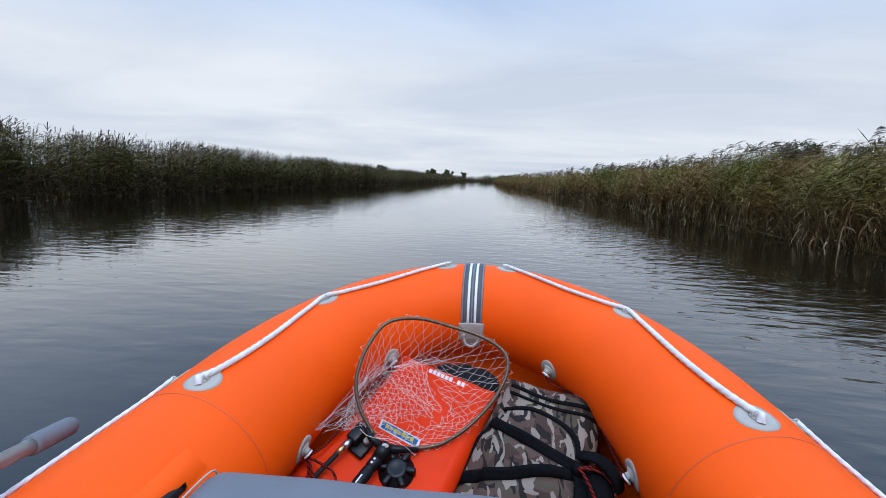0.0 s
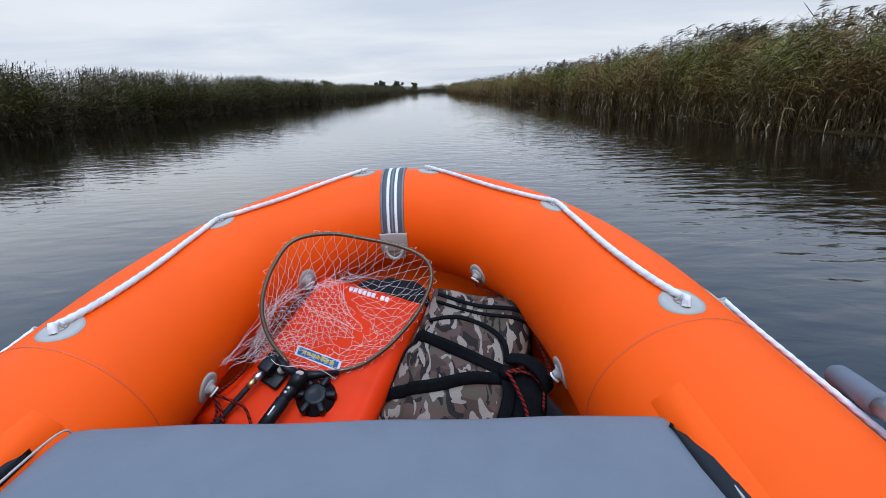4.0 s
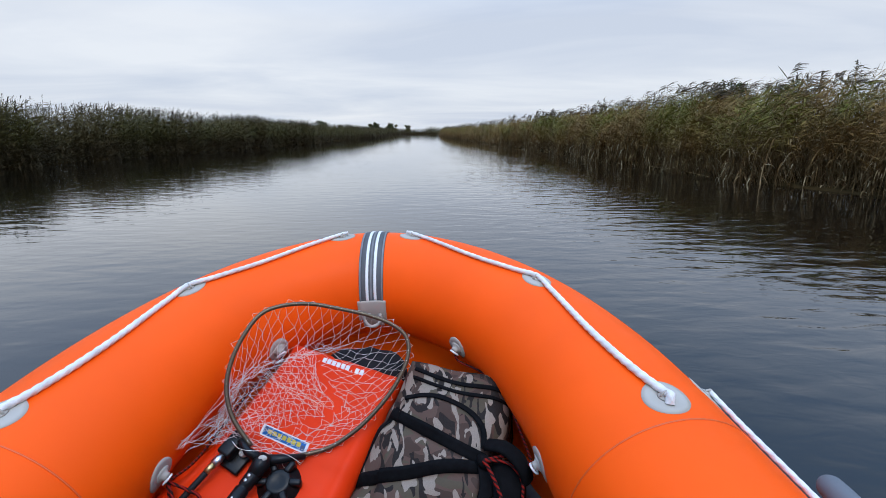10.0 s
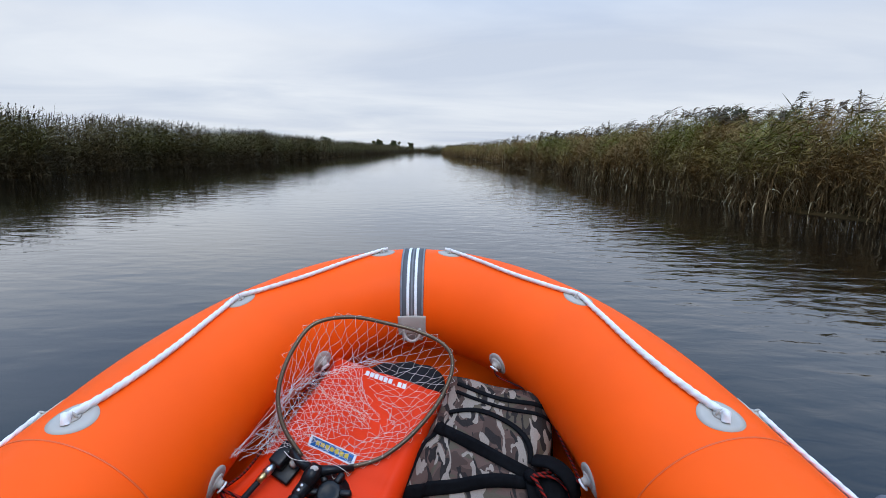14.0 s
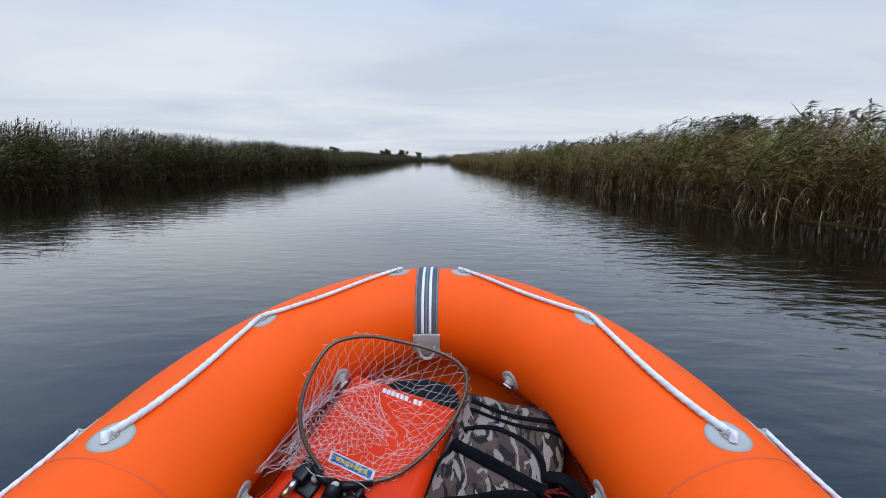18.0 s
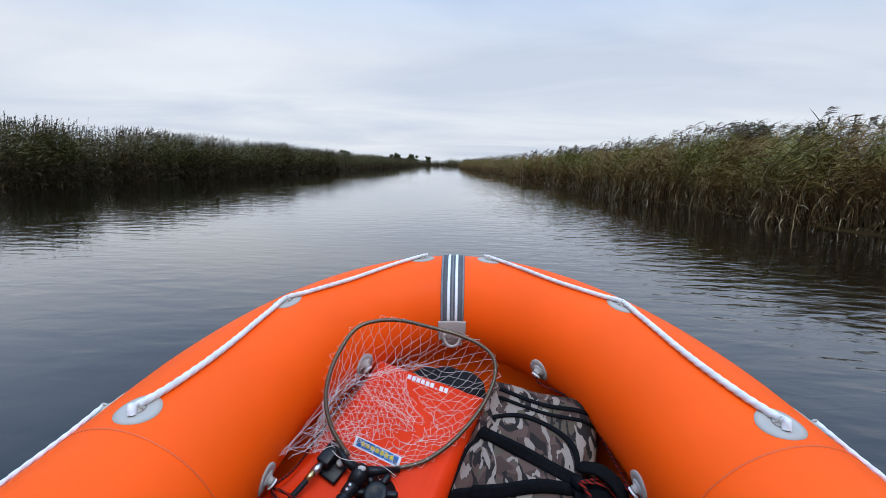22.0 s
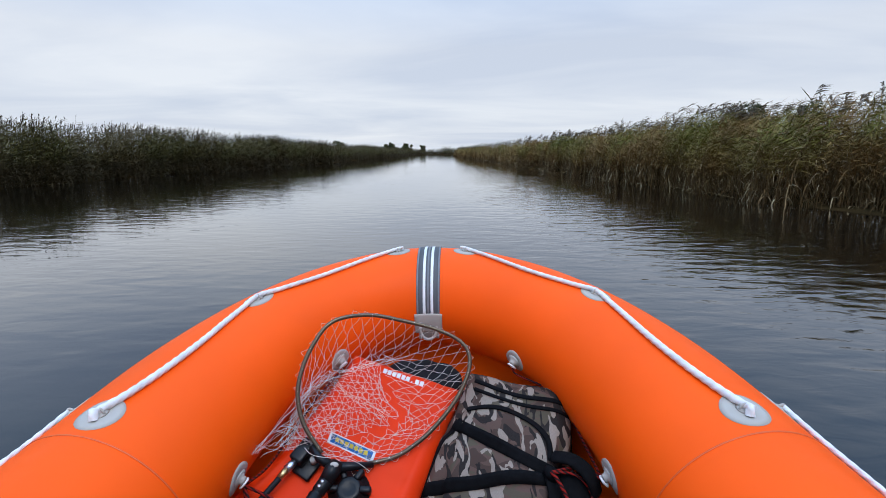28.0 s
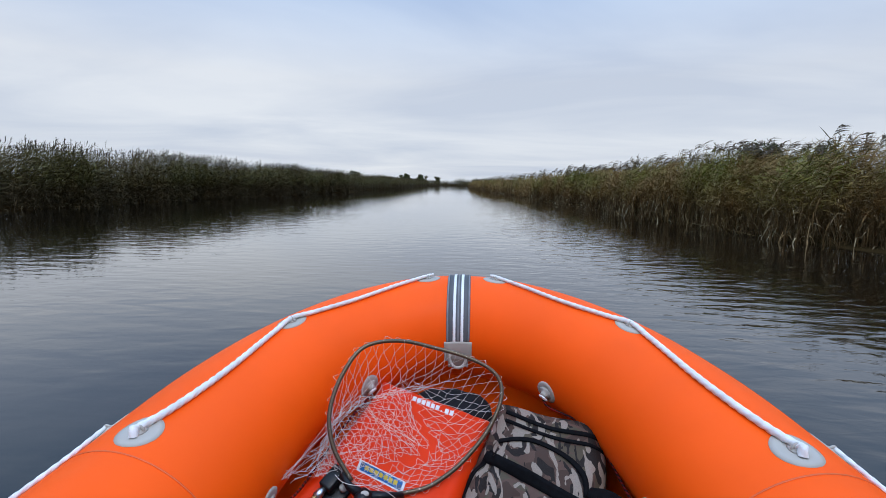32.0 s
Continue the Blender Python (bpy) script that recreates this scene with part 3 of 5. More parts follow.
def tree(x, y, height, width, seed, label, leaf=0.10, count=2600, lobes=9):
    """A tapered trunk with limbs and a ragged crown of single leaves in clumps."""
    rg = np.random.default_rng(seed)
    ob = tagged(empty("tree", (x, y, 0.1)), label, "tree", "trees beyond the reeds")
    top = height * 0.72
    bend = rg.normal(0, 0.05, 2) * height
    trunk = [(bend[0] * t * t, bend[1] * t * t, top * t) for t in np.linspace(0, 1, 8)]
    part("trunk", sweep(trunk, [0.045 * height * (1 - 0.8 * t) * 0.5 for t in np.linspace(0, 1, 8)], 9), M_BARK, ob)
    ends = []
    for k in range(lobes):
        t = rg.uniform(0.3, 0.95)
        p = np.array([bend[0] * t * t, bend[1] * t * t, top * t])
        a = 2 * math.pi * k / lobes + rg.normal(0, 0.3)
        out = width / 2 * rg.uniform(0.35, 0.85) * (1.05 - 0.55 * abs(t - 0.55))
        e = p + np.array([math.cos(a) * out, math.sin(a) * out, height * rg.uniform(0.08, 0.26)])
        e[2] = min(e[2], height * 0.93)
        ends.append(e)
        m = (p + e) / 2 + np.array([0, 0, -0.03 * height])
        part("limb", sweep([tuple(q) for q in spline([tuple(p), tuple(m), tuple(e)], 7)], [0.010 * height * (1 - 0.1 * i) for i in range(7)], 6), M_BARK, ob)
    ends += [np.array([bend[0], bend[1], height * 0.86]), np.array([bend[0] * 0.5, bend[1] * 0.5, height * 0.6]), np.array([0.1 * width, 0, height * 0.36]), np.array([-0.12 * width, 0, height * 0.30]), np.array([0, -0.1 * width, height * 0.18])]
    for _ in range(14):  # lower boughs that fill the crown down to the undergrowth
        a, q = rg.uniform(0, 6.28), width * rg.uniform(0.1, 0.36)
        ends.append(np.array([math.cos(a) * q, math.sin(a) * q, height * rg.uniform(0.12, 0.62)]))
    c = np.array(ends)[rg.integers(0, len(ends), count)]
    r = rg.uniform(0.5, 1.0, (count, 1)) * width * 0.19
    d = rg.normal(0, 1, (count, 3))
    d /= np.linalg.norm(d, axis=1)[:, None]
    p = c + d * r * rg.uniform(0.35, 1.0, (count, 1)) ** 0.6 * np.array([1, 1, 0.85])
    u = rg.normal(0, 1, (count, 3))
    u /= np.linalg.norm(u, axis=1)[:, None]
    w = np.cross(u, rg.normal(0, 1, (count, 3)))
    w /= np.linalg.norm(w, axis=1)[:, None]
    s = rg.uniform(0.6, 1.3, (count, 1)) * leaf
    v = np.stack([p - u * s, p + w * s * 0.5, p + u * s, p - w * s * 0.5], 1).reshape(-1, 3)
    put("crown", mesh_from("crown", v, np.arange(count * 4).reshape(-1, 4), [M_CROWN], smooth=False), ob)


FAR = "dark leafy tree far off beyond the river bend"
tree(-33.6, 250, 5.9, 7.0, 11, FAR, 0.32, 3600)
tree(-24.9, 250, 5.2, 6.2, 12, FAR, 0.32, 3200)
tree(-16.8, 250, 4.2, 4.0, 13, FAR, 0.28, 2000)
tree(-36.8, 150, 4.4, 5.2, 14, "round dark bush showing over the reeds", 0.24, 1500)
tree(4.0, 215, 3.2, 5.5, 15, FAR, 0.26, 1300)
tree(37.6, 62, 7.2, 6.2, 21, "leafy tree rising behind the reed bed", 0.15, 6500, 14)
tree(44.4, 62, 6.8, 5.2, 22, "leafy tree rising behind the reed bed", 0.15, 5500, 14)
tree(-52.0, 250, 3.2, 9.0, 17, FAR, 0.3, 900)
tree(-3.0, 300, 3.4, 12.0, 18, FAR, 0.3, 900)
tree(16.0, 300, 3.4, 14.0, 19, FAR, 0.3, 900)


# ---------------------------------------------------------------- the inflatable boat
R = 0.198
R_BOW = 0.173


def bow_share(y):
    """0 along the side tubes, 1 at the nose, where the tube is slimmer."""
    f = min(1.0, max(0.0, (y - 0.85) / 0.65))
    return f * f * (3 - 2 * f)


# x, y and height of the tube's crown, from the nose to the stern
CROWN = [(0.0, 1.600, 0.637), (0.119, 1.581, 0.635), (0.319, 1.477, 0.606), (0.474, 1.304, 0.566), (0.580, 1.092, 0.516), (0.634, 0.861, 0.465),
         (0.660, 0.6, 0.435), (0.674, 0.3, 0.410), (0.682, 0.0, 0.390), (0.69, -0.6, 0.365), (0.69, -1.6, 0.36), (0.69, -2.1, 0.36)]
HALF = [(x, y, z - R + (R - R_BOW) * bow_share(y)) for x, y, z in CROWN]
CENTRE = spline([(-x, y, z) for x, y, z in HALF[:0:-1]] + HALF, 401)
for _ in range(14):  # ease the curve round the bow
    CENTRE[1:-1] += 0.5 * (0.5 * (CENTRE[:-2] + CENTRE[2:]) - CENTRE[1:-1])
CENTRE[:, 2] += 0.016 * CENTRE[:, 0]  # the boat heels a little to port
CENTRE[:, 0] += -0.004 + 0.010 * np.clip((1.5 - CENTRE[:, 1]) / 0.6, 0, 1)
ARC = np.r_[0, np.cumsum(np.linalg.norm(np.diff(CENTRE, axis=0), axis=1))]
ARC -= ARC[-1] / 2


def tube_frame(s):
    c = np.array([np.interp(s, ARC, CENTRE[:, k]) for k in range(3)])
    d = 0.01
    t = np.array([np.interp(s + d, ARC, CENTRE[:, k]) - np.interp(s - d, ARC, CENTRE[:, k]) for k in range(3)])
    t /= np.linalg.norm(t)
    # s grows from the port stern round the bow to the starboard stern; inward lies to its right
    inward = np.array([t[1], -t[0], 0.0])
    inward /= np.linalg.norm(inward)
    up = np.cross(inward, t)
    up = up if up[2] > 0 else -up
    return c, t, inward, up


def radius_at(s):
    """Full all along, drawn to a blunt cone at the sterns."""
    a = ARC[-1] - abs(s)
    if a < 0.45:
        return R * min(1.0, 0.35 + 0.65 * a / 0.45)
    return R - (R - R_BOW) * bow_share(float(np.interp(s, ARC, CENTRE[:, 1])))


def on_tube(s, ang, off=0.0):
    """A place on the tube: ang degrees from its top towards the inside."""
    c, t, inward, up = tube_frame(s)
    a = radians(ang)
    nrm = inward * math.sin(a) + up * math.cos(a)
    return Vector(c + nrm * (radius_at(s) + off)), Vector(nrm), Vector(t)


def patch_pose(s, ang, off=0.0, turn=0.0):
    p, nrm, t = on_tube(s, ang, off)
    m = Matrix((t, nrm.cross(t), nrm)).transposed().to_4x4()
    return Matrix.Translation(p) @ m @ pose(0, 0, 0, 0, 0, turn)


boat = tagged(empty("inflatable_boat"), "orange inflatable dinghy with grey fittings and white grab rope, afloat", "boat")


def build_tube():
    ss = np.linspace(ARC[0], ARC[-1], 330)
    ring = []
    for s in ss:
        ring.append([on_tube(s, 360 * k / 56)[0] for k in range(56)])
    v = np.array([[tuple(p) for p in r] for r in ring]).reshape(-1, 3)
    put("tube", mesh_from("tube", v, grid_faces(330, 56, True), [M_PVC]), boat)
    for s in (ARC[0], ARC[-1]):
        c, t, _, _ = tube_frame(s)
        bm = bmesh.new()
        disc(bm, radius_at(s) + 0.004, 0.02, m=Vector(t * (1 if s > 0 else -1)).to_track_quat("Z", "Y").to_matrix().to_4x4(), at=tuple(c))
        part("end_cap", bm, M_DGREY, boat)


def tube_tape(s0, s1, a0, a1, off, mat, name, parent, label="", nu=3, nv=40):
    """A thin strip glued on the tube, with its edges turned down to the skin."""
    rows = []
    us = np.linspace(s0, s1, nu)
    vs = np.linspace(a0, a1, nv)
    us = np.r_[us[0], us, us[-1]]
    vs = np.r_[vs[0], vs, vs[-1]]
    for i, s in enumerate(us):
        for j, a in enumerate(vs):
            edge = i in (0, len(us) - 1) or j in (0, len(vs) - 1)
            rows.append(tuple(on_tube(s, a, -0.002 if edge else off)[0]))
    return put(name, mesh_from(name, rows, grid_faces(len(us), len(vs)), [mat]), parent, label)


def nose_tape(x0, x1, a0, a1, off, mat, name, parent, label="", nu=5, nv=44):
    """A strip of even width laid over the nose, along the boat's middle."""
    rows = []
    xs, vs = np.linspace(x0, x1, nu), np.linspace(a0, a1, nv)
    xs, vs = np.r_[xs[0], xs, xs[-1]], np.r_[vs[0], vs, vs[-1]]
    for i, x in enumerate(xs):
        for j, a in enumerate(vs):
            gain = (on_tube(0.012, a)[0].x - on_tube(-0.012, a)[0].x) / 0.024
            edge = i in (0, len(xs) - 1) or j in (0, len(vs) - 1)
            rows.append(tuple(on_tube(x / max(0.3, gain), a, -0.002 if edge else off)[0]))
    return put(name, mesh_from(name, rows, grid_faces(len(xs), len(vs)), [mat]), parent, label)


def s_at(y, side):
    """Arc place of the given y on one side (+1 starboard)."""
    half = ARC * side > 0
    order = np.argsort(CENTRE[half][:, 1])
    return float(np.interp(y, CENTRE[half][order, 1], ARC[half][order]))


build_tube()
# welded seams where the bow joins the side tubes
for side in (1, -1):
    s = s_at(0.820, side)
    tube_tape(s - 0.0016, s + 0.0016, -178, 178, 0.0014, M_SEAM, "seam", boat, nu=2, nv=90)


def locate(p):
    """Arc place and angle on the tube nearest to a point."""
    d = np.linalg.norm(CENTRE - np.array(p), axis=1)
    s = float(ARC[int(np.argmin(d))])
    c, t, inward, up = tube_frame(s)
    q = np.array(p) - c
    return s, math.degrees(math.atan2(q @ inward, q @ up))


def tube_disc(s, ang, rs, ra, off, thick, seg=36, rings=4):
    """bmesh of a round patch bent to the tube: rs along it, ra across it, in metres."""
    rows = [on_tube(s, ang, off + thick)[0]]
    bm = bmesh.new()
    mid = bm.verts.new(rows[0])
    last = None
    for k in range(1, rings + 2):
        f = min(1.0, k / rings)
        o = off + thick * (1.0 if k < rings else 0.65 if k == rings else -1.2)
        ring = []
        for j in range(seg):
            a = 2 * math.pi * j / seg
            ring.append(bm.verts.new(on_tube(s + rs * f * math.cos(a), ang + math.degrees(ra * f * math.sin(a) / R), o)[0]))
        for j in range(seg):
            if last is None:
                bm.faces.new((mid, ring[j], ring[(j + 1) % seg]))
            else:
                bm.faces.new((last[j], ring[j], ring[(j + 1) % seg], last[(j + 1) % seg]))
        last = ring
    return bm


def rope_patch(s, ang, size=1.0, name="rope_patch"):
    """A grey glued patch with a moulded eye for the rope."""
    pt = part(name, tube_disc(s, ang, 0.050 * size, 0.045 * size, 0.0, 0.0022), M_GREY, boat, "light grey round rubber patch")
    base = patch_pose(s, ang, 0.003)
    bm = bmesh.new()
    disc(bm, 0.026, 0.004, m=base.to_3x3().to_4x4(), at=base.translation,
         top=[(0.016 * size, -0.001), (0.013 * size, 0.001), (0.009 * size, 0.004), (0.005 * size, 0.006), (0.0, 0.0062)])
    part("boss", bm, M_GREY, pt)
    arch = [base @ Vector((0, math.cos(a) * 0.011 * size, 0.0 + math.sin(a) * 0.013 * size)) for a in np.linspace(0, math.pi, 11)]
    part("eye", sweep(arch, 0.0028, 8), M_GREY, pt)
    return pt


def rope_mesh(points, r=0.0062, turn=0.05, swell=(0.9, 0.9)):
    """Three-strand laid rope through points."""
    p = spline(points, max(30, int(np.linalg.norm(np.diff(np.array(points), axis=0), axis=1).sum() / 0.0055)))
    sides = 15
    rows = []
    along = 0.0
    side = None
    for i in range(len(p)):
        t = Vector(p[min(i + 1, len(p) - 1)] - p[max(i - 1, 0)]).normalized()
        if i:
            along += float(np.linalg.norm(p[i] - p[i - 1]))
        side = t.orthogonal().normalized() if side is None else (side - t * side.dot(t)).normalized()
        nrm = side.cross(t)
        for k in range(sides):
            a = 2 * math.pi * k / sides
            rr = r * (swell[0] + (swell[1] - swell[0]) * i / len(p)) * (0.80 + 0.30 * abs(math.cos(1.5 * (a - 2 * math.pi * along / turn / 1.5))))
            rows.append(tuple(Vector(p[i]) + rr * (math.cos(a) * side + math.sin(a) * nrm)))
    return mesh_from("rope", rows, grid_faces(len(p), sides, True), [M_ROPE])


TOP_EYES = [(0.117, 1.576, 0.633), (0.481, 1.292, 0.560), (0.641, 0.846, 0.454)]
for side in (1, -1):
    eyes = [locate((x * side - 0.004 + 0.010 * min(1.0, (1.6 - y) / 0.7), y, z + 0.016 * x * side)) for x, y, z in TOP_EYES]
    eyes = [(s, a + da) for (s, a), da in zip(eyes, (2.5, 2.0, 2.5))]
    for (s, a), size in zip(eyes, (0.78, 0.86, 1.0)):
        rope_patch(s, a, size)
    pts = []
    for (s0, a0), (s1, a1) in zip(eyes, eyes[1:]):
        for f in np.linspace(0, 1, 9)[(1 if pts else 0):]:
            hump = 0.0105 if f in (0.0, 1.0) else 0.0075
            sag = 1.0 - 1.4 * math.sin(math.pi * f) * 0.001
            pts.append(tuple(on_tube(s0 + (s1 - s0) * f, a0 + (a1 - a0) * f + (14.0 if s0 == eyes[0][0] else 10.5) * math.sin(math.pi * f), hump * sag)[0]))
    s0, a0 = eyes[0]
    s1, a1 = eyes[-1]
    pts = [tuple(on_tube(s0 - side * 0.018, a0, 0.012)[0])] + pts
    pts += [tuple(on_tube(s1 + side * 0.012, a1, 0.016)[0]), tuple(on_tube(s1 + side * 0.021, a1 + 1, 0.002)[0])]
    put("grab_rope", rope_mesh(pts, 0.0078, 0.042, (0.70, 1.06)), boat, "white braided grab rope threaded through grey eyes")
    # the rope along the outer side
    outer = [(s_at(y, side), -48) for y in (0.94, 0.20, -0.55)]
    for s, a in outer:
        rope_patch(s, a, 0.9)
    pts = []
    for (s0, a0), (s1, a1) in zip(outer, outer[1:]):
        for f in np.linspace(0, 1, 9)[(1 if pts else 0):]:
            pts.append(tuple(on_tube(s0 + (s1 - s0) * f, a0 + 1.5 * math.sin(math.pi * f), 0.011 if f in (0.0, 1.0) else 0.008)[0]))
    put("grab_rope", rope_mesh(pts, 0.0058), boat)

# bow strap over the nose with its stripes and lifting eye
strap = nose_tape(-0.038, 0.038, -75, 92, 0.003, M_DGREY, "bow_strap", boat, "dark grey bow strap with two white stripes")
for c in (-0.0125, 0.0125):
    nose_tape(c - 0.0045, c + 0.0045, -74.5, 91.5, 0.0045, M_WHITE, "stripe", strap, nu=3)
for c in (-0.0345, 0.0345, 0.0):
    nose_tape(c - 0.0028, c + 0.0028, -74.5, 91.5, 0.0042, M_STRAPEDGE, "edge_binding", strap, nu=3)
bow_pad = nose_tape(-0.046, 0.046, 90, 112, 0.0055, M_GREY, "bow_pad", boat, "grey rubber pad with a pull handle at the bow", nu=7, nv=12)
nose_tape(-0.034, 0.034, 112, 122, 0.0045, M_GREY, "pad_tongue", bow_pad, nu=7, nv=8)
arch = []
base = patch_pose(0.0, 108, 0.006)
for a in np.linspace(-0.35, math.pi + 0.35, 19):
    arch.append(base @ Vector((math.cos(a) * 0.026, -math.sin(a) * 0.030 + 0.004, 0.006 + 0.012 * max(0.0, math.sin(a)))))
part("pull_ring", sweep(arch, 0.0048, 10), M_GREY, bow_pad)


def cord_eye(s, ang):
    """A grey inner patch with a standing knob and ring that ties luggage down."""
    pt = part("cord_patch", tube_disc(s, ang, 0.041, 0.042, 0.0, 0.0030), M_GREY, boat, "light grey round patch with a knob")
    base = patch_pose(s, ang, 0.003)
    bm = bmesh.new()
    disc(bm, 0.02, 0.02, m=base.to_3x3().to_4x4(), at=base.translation, sides=24,
         top=[(0.022, 0), (0.015, 0.0025), (0.0095, 0.007), (0.0095, 0.0115), (0.007, 0.0135), (0, 0.014)])
    part("knob", bm, M_GREY, pt)
    ring = [base @ Vector((math.cos(a) * 0.012, -0.010 + math.sin(a) * 0.012, 0.012 + math.sin(a) * 0.006)) for a in np.linspace(0, 2 * math.pi, 17)]
    part("ring", sweep(ring, 0.0026, 8, caps=False), M_WHITE, pt)
    return base


EYE_L1 = cord_eye(*locate((-0.254, 1.306, 0.358)))
EYE_R1 = cord_eye(*locate((0.254, 1.304, 0.356)))
EYE_L2 = cord_eye(*locate((-0.430, 0.963, 0.230)))
EYE_R2 = cord_eye(*locate((0.446, 0.948, 0.252)))


def build_floor():
    """The hull skin: a sheet between the tubes that lifts towards the bow."""
    ys = np.r_[np.linspace(-1.9, 1.0, 14), np.linspace(1.06, 1.36, 8)]
    rows = []
    for y in ys:
        s = s_at(min(y, 1.52), 1)
        c, _, _, _ = tube_frame(s)
        w = max(0.02, c[0] - 0.11)
        for k in np.linspace(-1, 1, 13):
            low = 0.045 + max(0.0, y - 1.12) * 0.30
            rows.append((w * k, y, low))
    n = len(ys)
    top = np.array(rows)
    v = np.vstack([top, top - (0, 0, 0.012)])
    f = np.vstack([grid_faces(n, 13), grid_faces(n, 13, base=n * 13)[:, ::-1]])
    put("floor_skin", mesh_from("floor_skin", v, f, [M_DGREY]), boat, "dark grey floor of the dinghy")


build_floor()


def build_gusset(side):
    """The orange skin that drops from the tube's inner side to the floor."""
    rows, ys = [], np.r_[np.linspace(-1.8, 0.9, 16), np.linspace(1.0, 1.40, 12)]
    for y in ys:
        s = s_at(y, side)
        p0 = on_tube(s, 138, -0.004)[0]
        p1 = on_tube(s, 148, 0.004)[0]
        c, _, inward, _ = tube_frame(s)
        low = 0.05 + max(0.0, y - 1.12) * 0.42
        p2 = Vector((p1.x, p1.y, min(p1.z, max(low, p1.z - 0.5)))) + Vector(inward) * 0.012
        rows += [tuple(p0), tuple(p1), tuple((p1 + p2) / 2 + Vector(inward) * 0.01), tuple(p2)]
    put("side_skin", mesh_from("side_skin", rows, grid_faces(len(ys), 4), [M_PVC]), boat)


build_gusset(1)
build_gusset(-1)
rows = []
for s in np.linspace(s_at(1.38, -1), s_at(1.38, 1), 25):  # the same skin round the inside of the bow
    p0, p1 = on_tube(s, 138, -0.004)[0], on_tube(s, 148, 0.004)[0]
    inward = Vector(tube_frame(s)[2])
    p2 = Vector((p1.x, p1.y, 0.11)) + inward * 0.05
    rows += [tuple(p0), tuple(p1), tuple((p1 + p2) / 2), tuple(p2)]
put("bow_skin", mesh_from("bow_skin", rows, grid_faces(25, 4), [M_PVC]), boat)
bm = bmesh.new()
box(bm, (1.0, 0.035, 0.5), (0, -1.72, 0.26), 0.008)
part("transom", bm, speckled("varnished_plywood", (0.20, 0.12, 0.06), 0.4, 20, 0.2), boat, "plywood transom")

# seat rails glued to the tubes
for side in (1, -1):
    rows, us = [], np.linspace(0.685, -0.35, 30)
    for i, y in enumerate(us):
        s = s_at(y, side)
        lift = 0.009 if 0 < i < len(us) - 1 else 0.001
        for a, o in ((31, -0.002), (34, 0.0025), (39, lift), (43, lift), (48, 0.0025), (51, -0.002)):
            rows.append(tuple(on_tube(s, a, o)[0]))
    put("seat_rail", mesh_from("seat_rail", rows, grid_faces(len(us), 6), [M_PVC]), boat)

# ---------------------------------------------------------------- seat across the boat
seat = tagged(empty("boat_seat", (0.041, 0.446, 0.327)), "slate grey padded boat seat resting across the side tubes", "seat")


def cushion():
    """A stuffed pad, fuller in the middle, with a soft front edge."""
    n, m = 41, 25
    L, D, T = 1.020, 0.375, 0.062
    rows = []
    prof = []
    for k in range(m):
        a = 2 * math.pi * k / m
        c, s = math.cos(a), math.sin(a)
        prof.append((math.copysign(abs(c) ** 0.30, c) * D / 2, math.copysign(abs(s) ** 0.45, s) * T / 2))
    for i in range(n):
        u = -1 + 2 * i / (n - 1)
        e = (1 - abs(u) ** 22) ** 0.5 if abs(u) < 1 else 0.0
        for y, z in prof:
            full = 1 + 0.05 * math.cos(u * 2.2) * (1 if z > 0 else 0)
            rows.append((u * L / 2 + 0.002 * math.sin(9 * y + 3 * u), y * (0.93 + 0.07 * e), z * max(0.25, e) * full + 0.0015 * math.sin(11 * u + 7 * y)))
    me = mesh_from("pad", rows, grid_faces(n, m, True), [M_CUSH])
    return me


put("pad", cushion(), seat, m=pose(0, 0, 0.038))
for e in (-1, 1):
    # piping round the two ends
    loop = []
    for k in range(41):
        a = 2 * math.pi * k / 40
        c, s = math.cos(a), math.sin(a)
        loop.append((e * 0.499, math.copysign(abs(c) ** 0.30, c) * 0.183, 0.038 + math.copysign(abs(s) ** 0.5, s) * 0.0315))
    part("piping", sweep(loop, 0.0019, 8, caps=False), M_GREY, seat, "pale piping")
    # black mount bent over the tube, its front corner cut away
    rows = []
    for i, y in enumerate(np.r_[0.622, np.linspace(0.62, 0.26, 15), 0.258]):
        s = s_at(y, e)
        out = float(np.interp(y, [0.26, 0.45, 0.54, 0.60, 0.62], [36.5, 37.0, 39.5, 44.5, 47.5]))
        for a, o in ((50, -0.002), (46, 0.016), ((46 + out) / 2, 0.014), (out + 1, 0.010), (out, 0.008), (out - 0.4, -0.002)):
            rows.append(tuple(on_tube(s, a, -0.002 if i in (0, 16) else o)[0] - seat.location))
    put("end_mount", mesh_from("end_mount", rows, grid_faces(17, 6), [M_RUBBER]), seat, "black rubber seat mount")
bm = bmesh.new()
box(bm, (1.0, 0.24, 0.016), (0, 0, 0.0), 0.004)
part("board", bm, speckled("seat_plywood", (0.22, 0.14, 0.07), 0.5, 20, 0.2), seat, "plywood board")

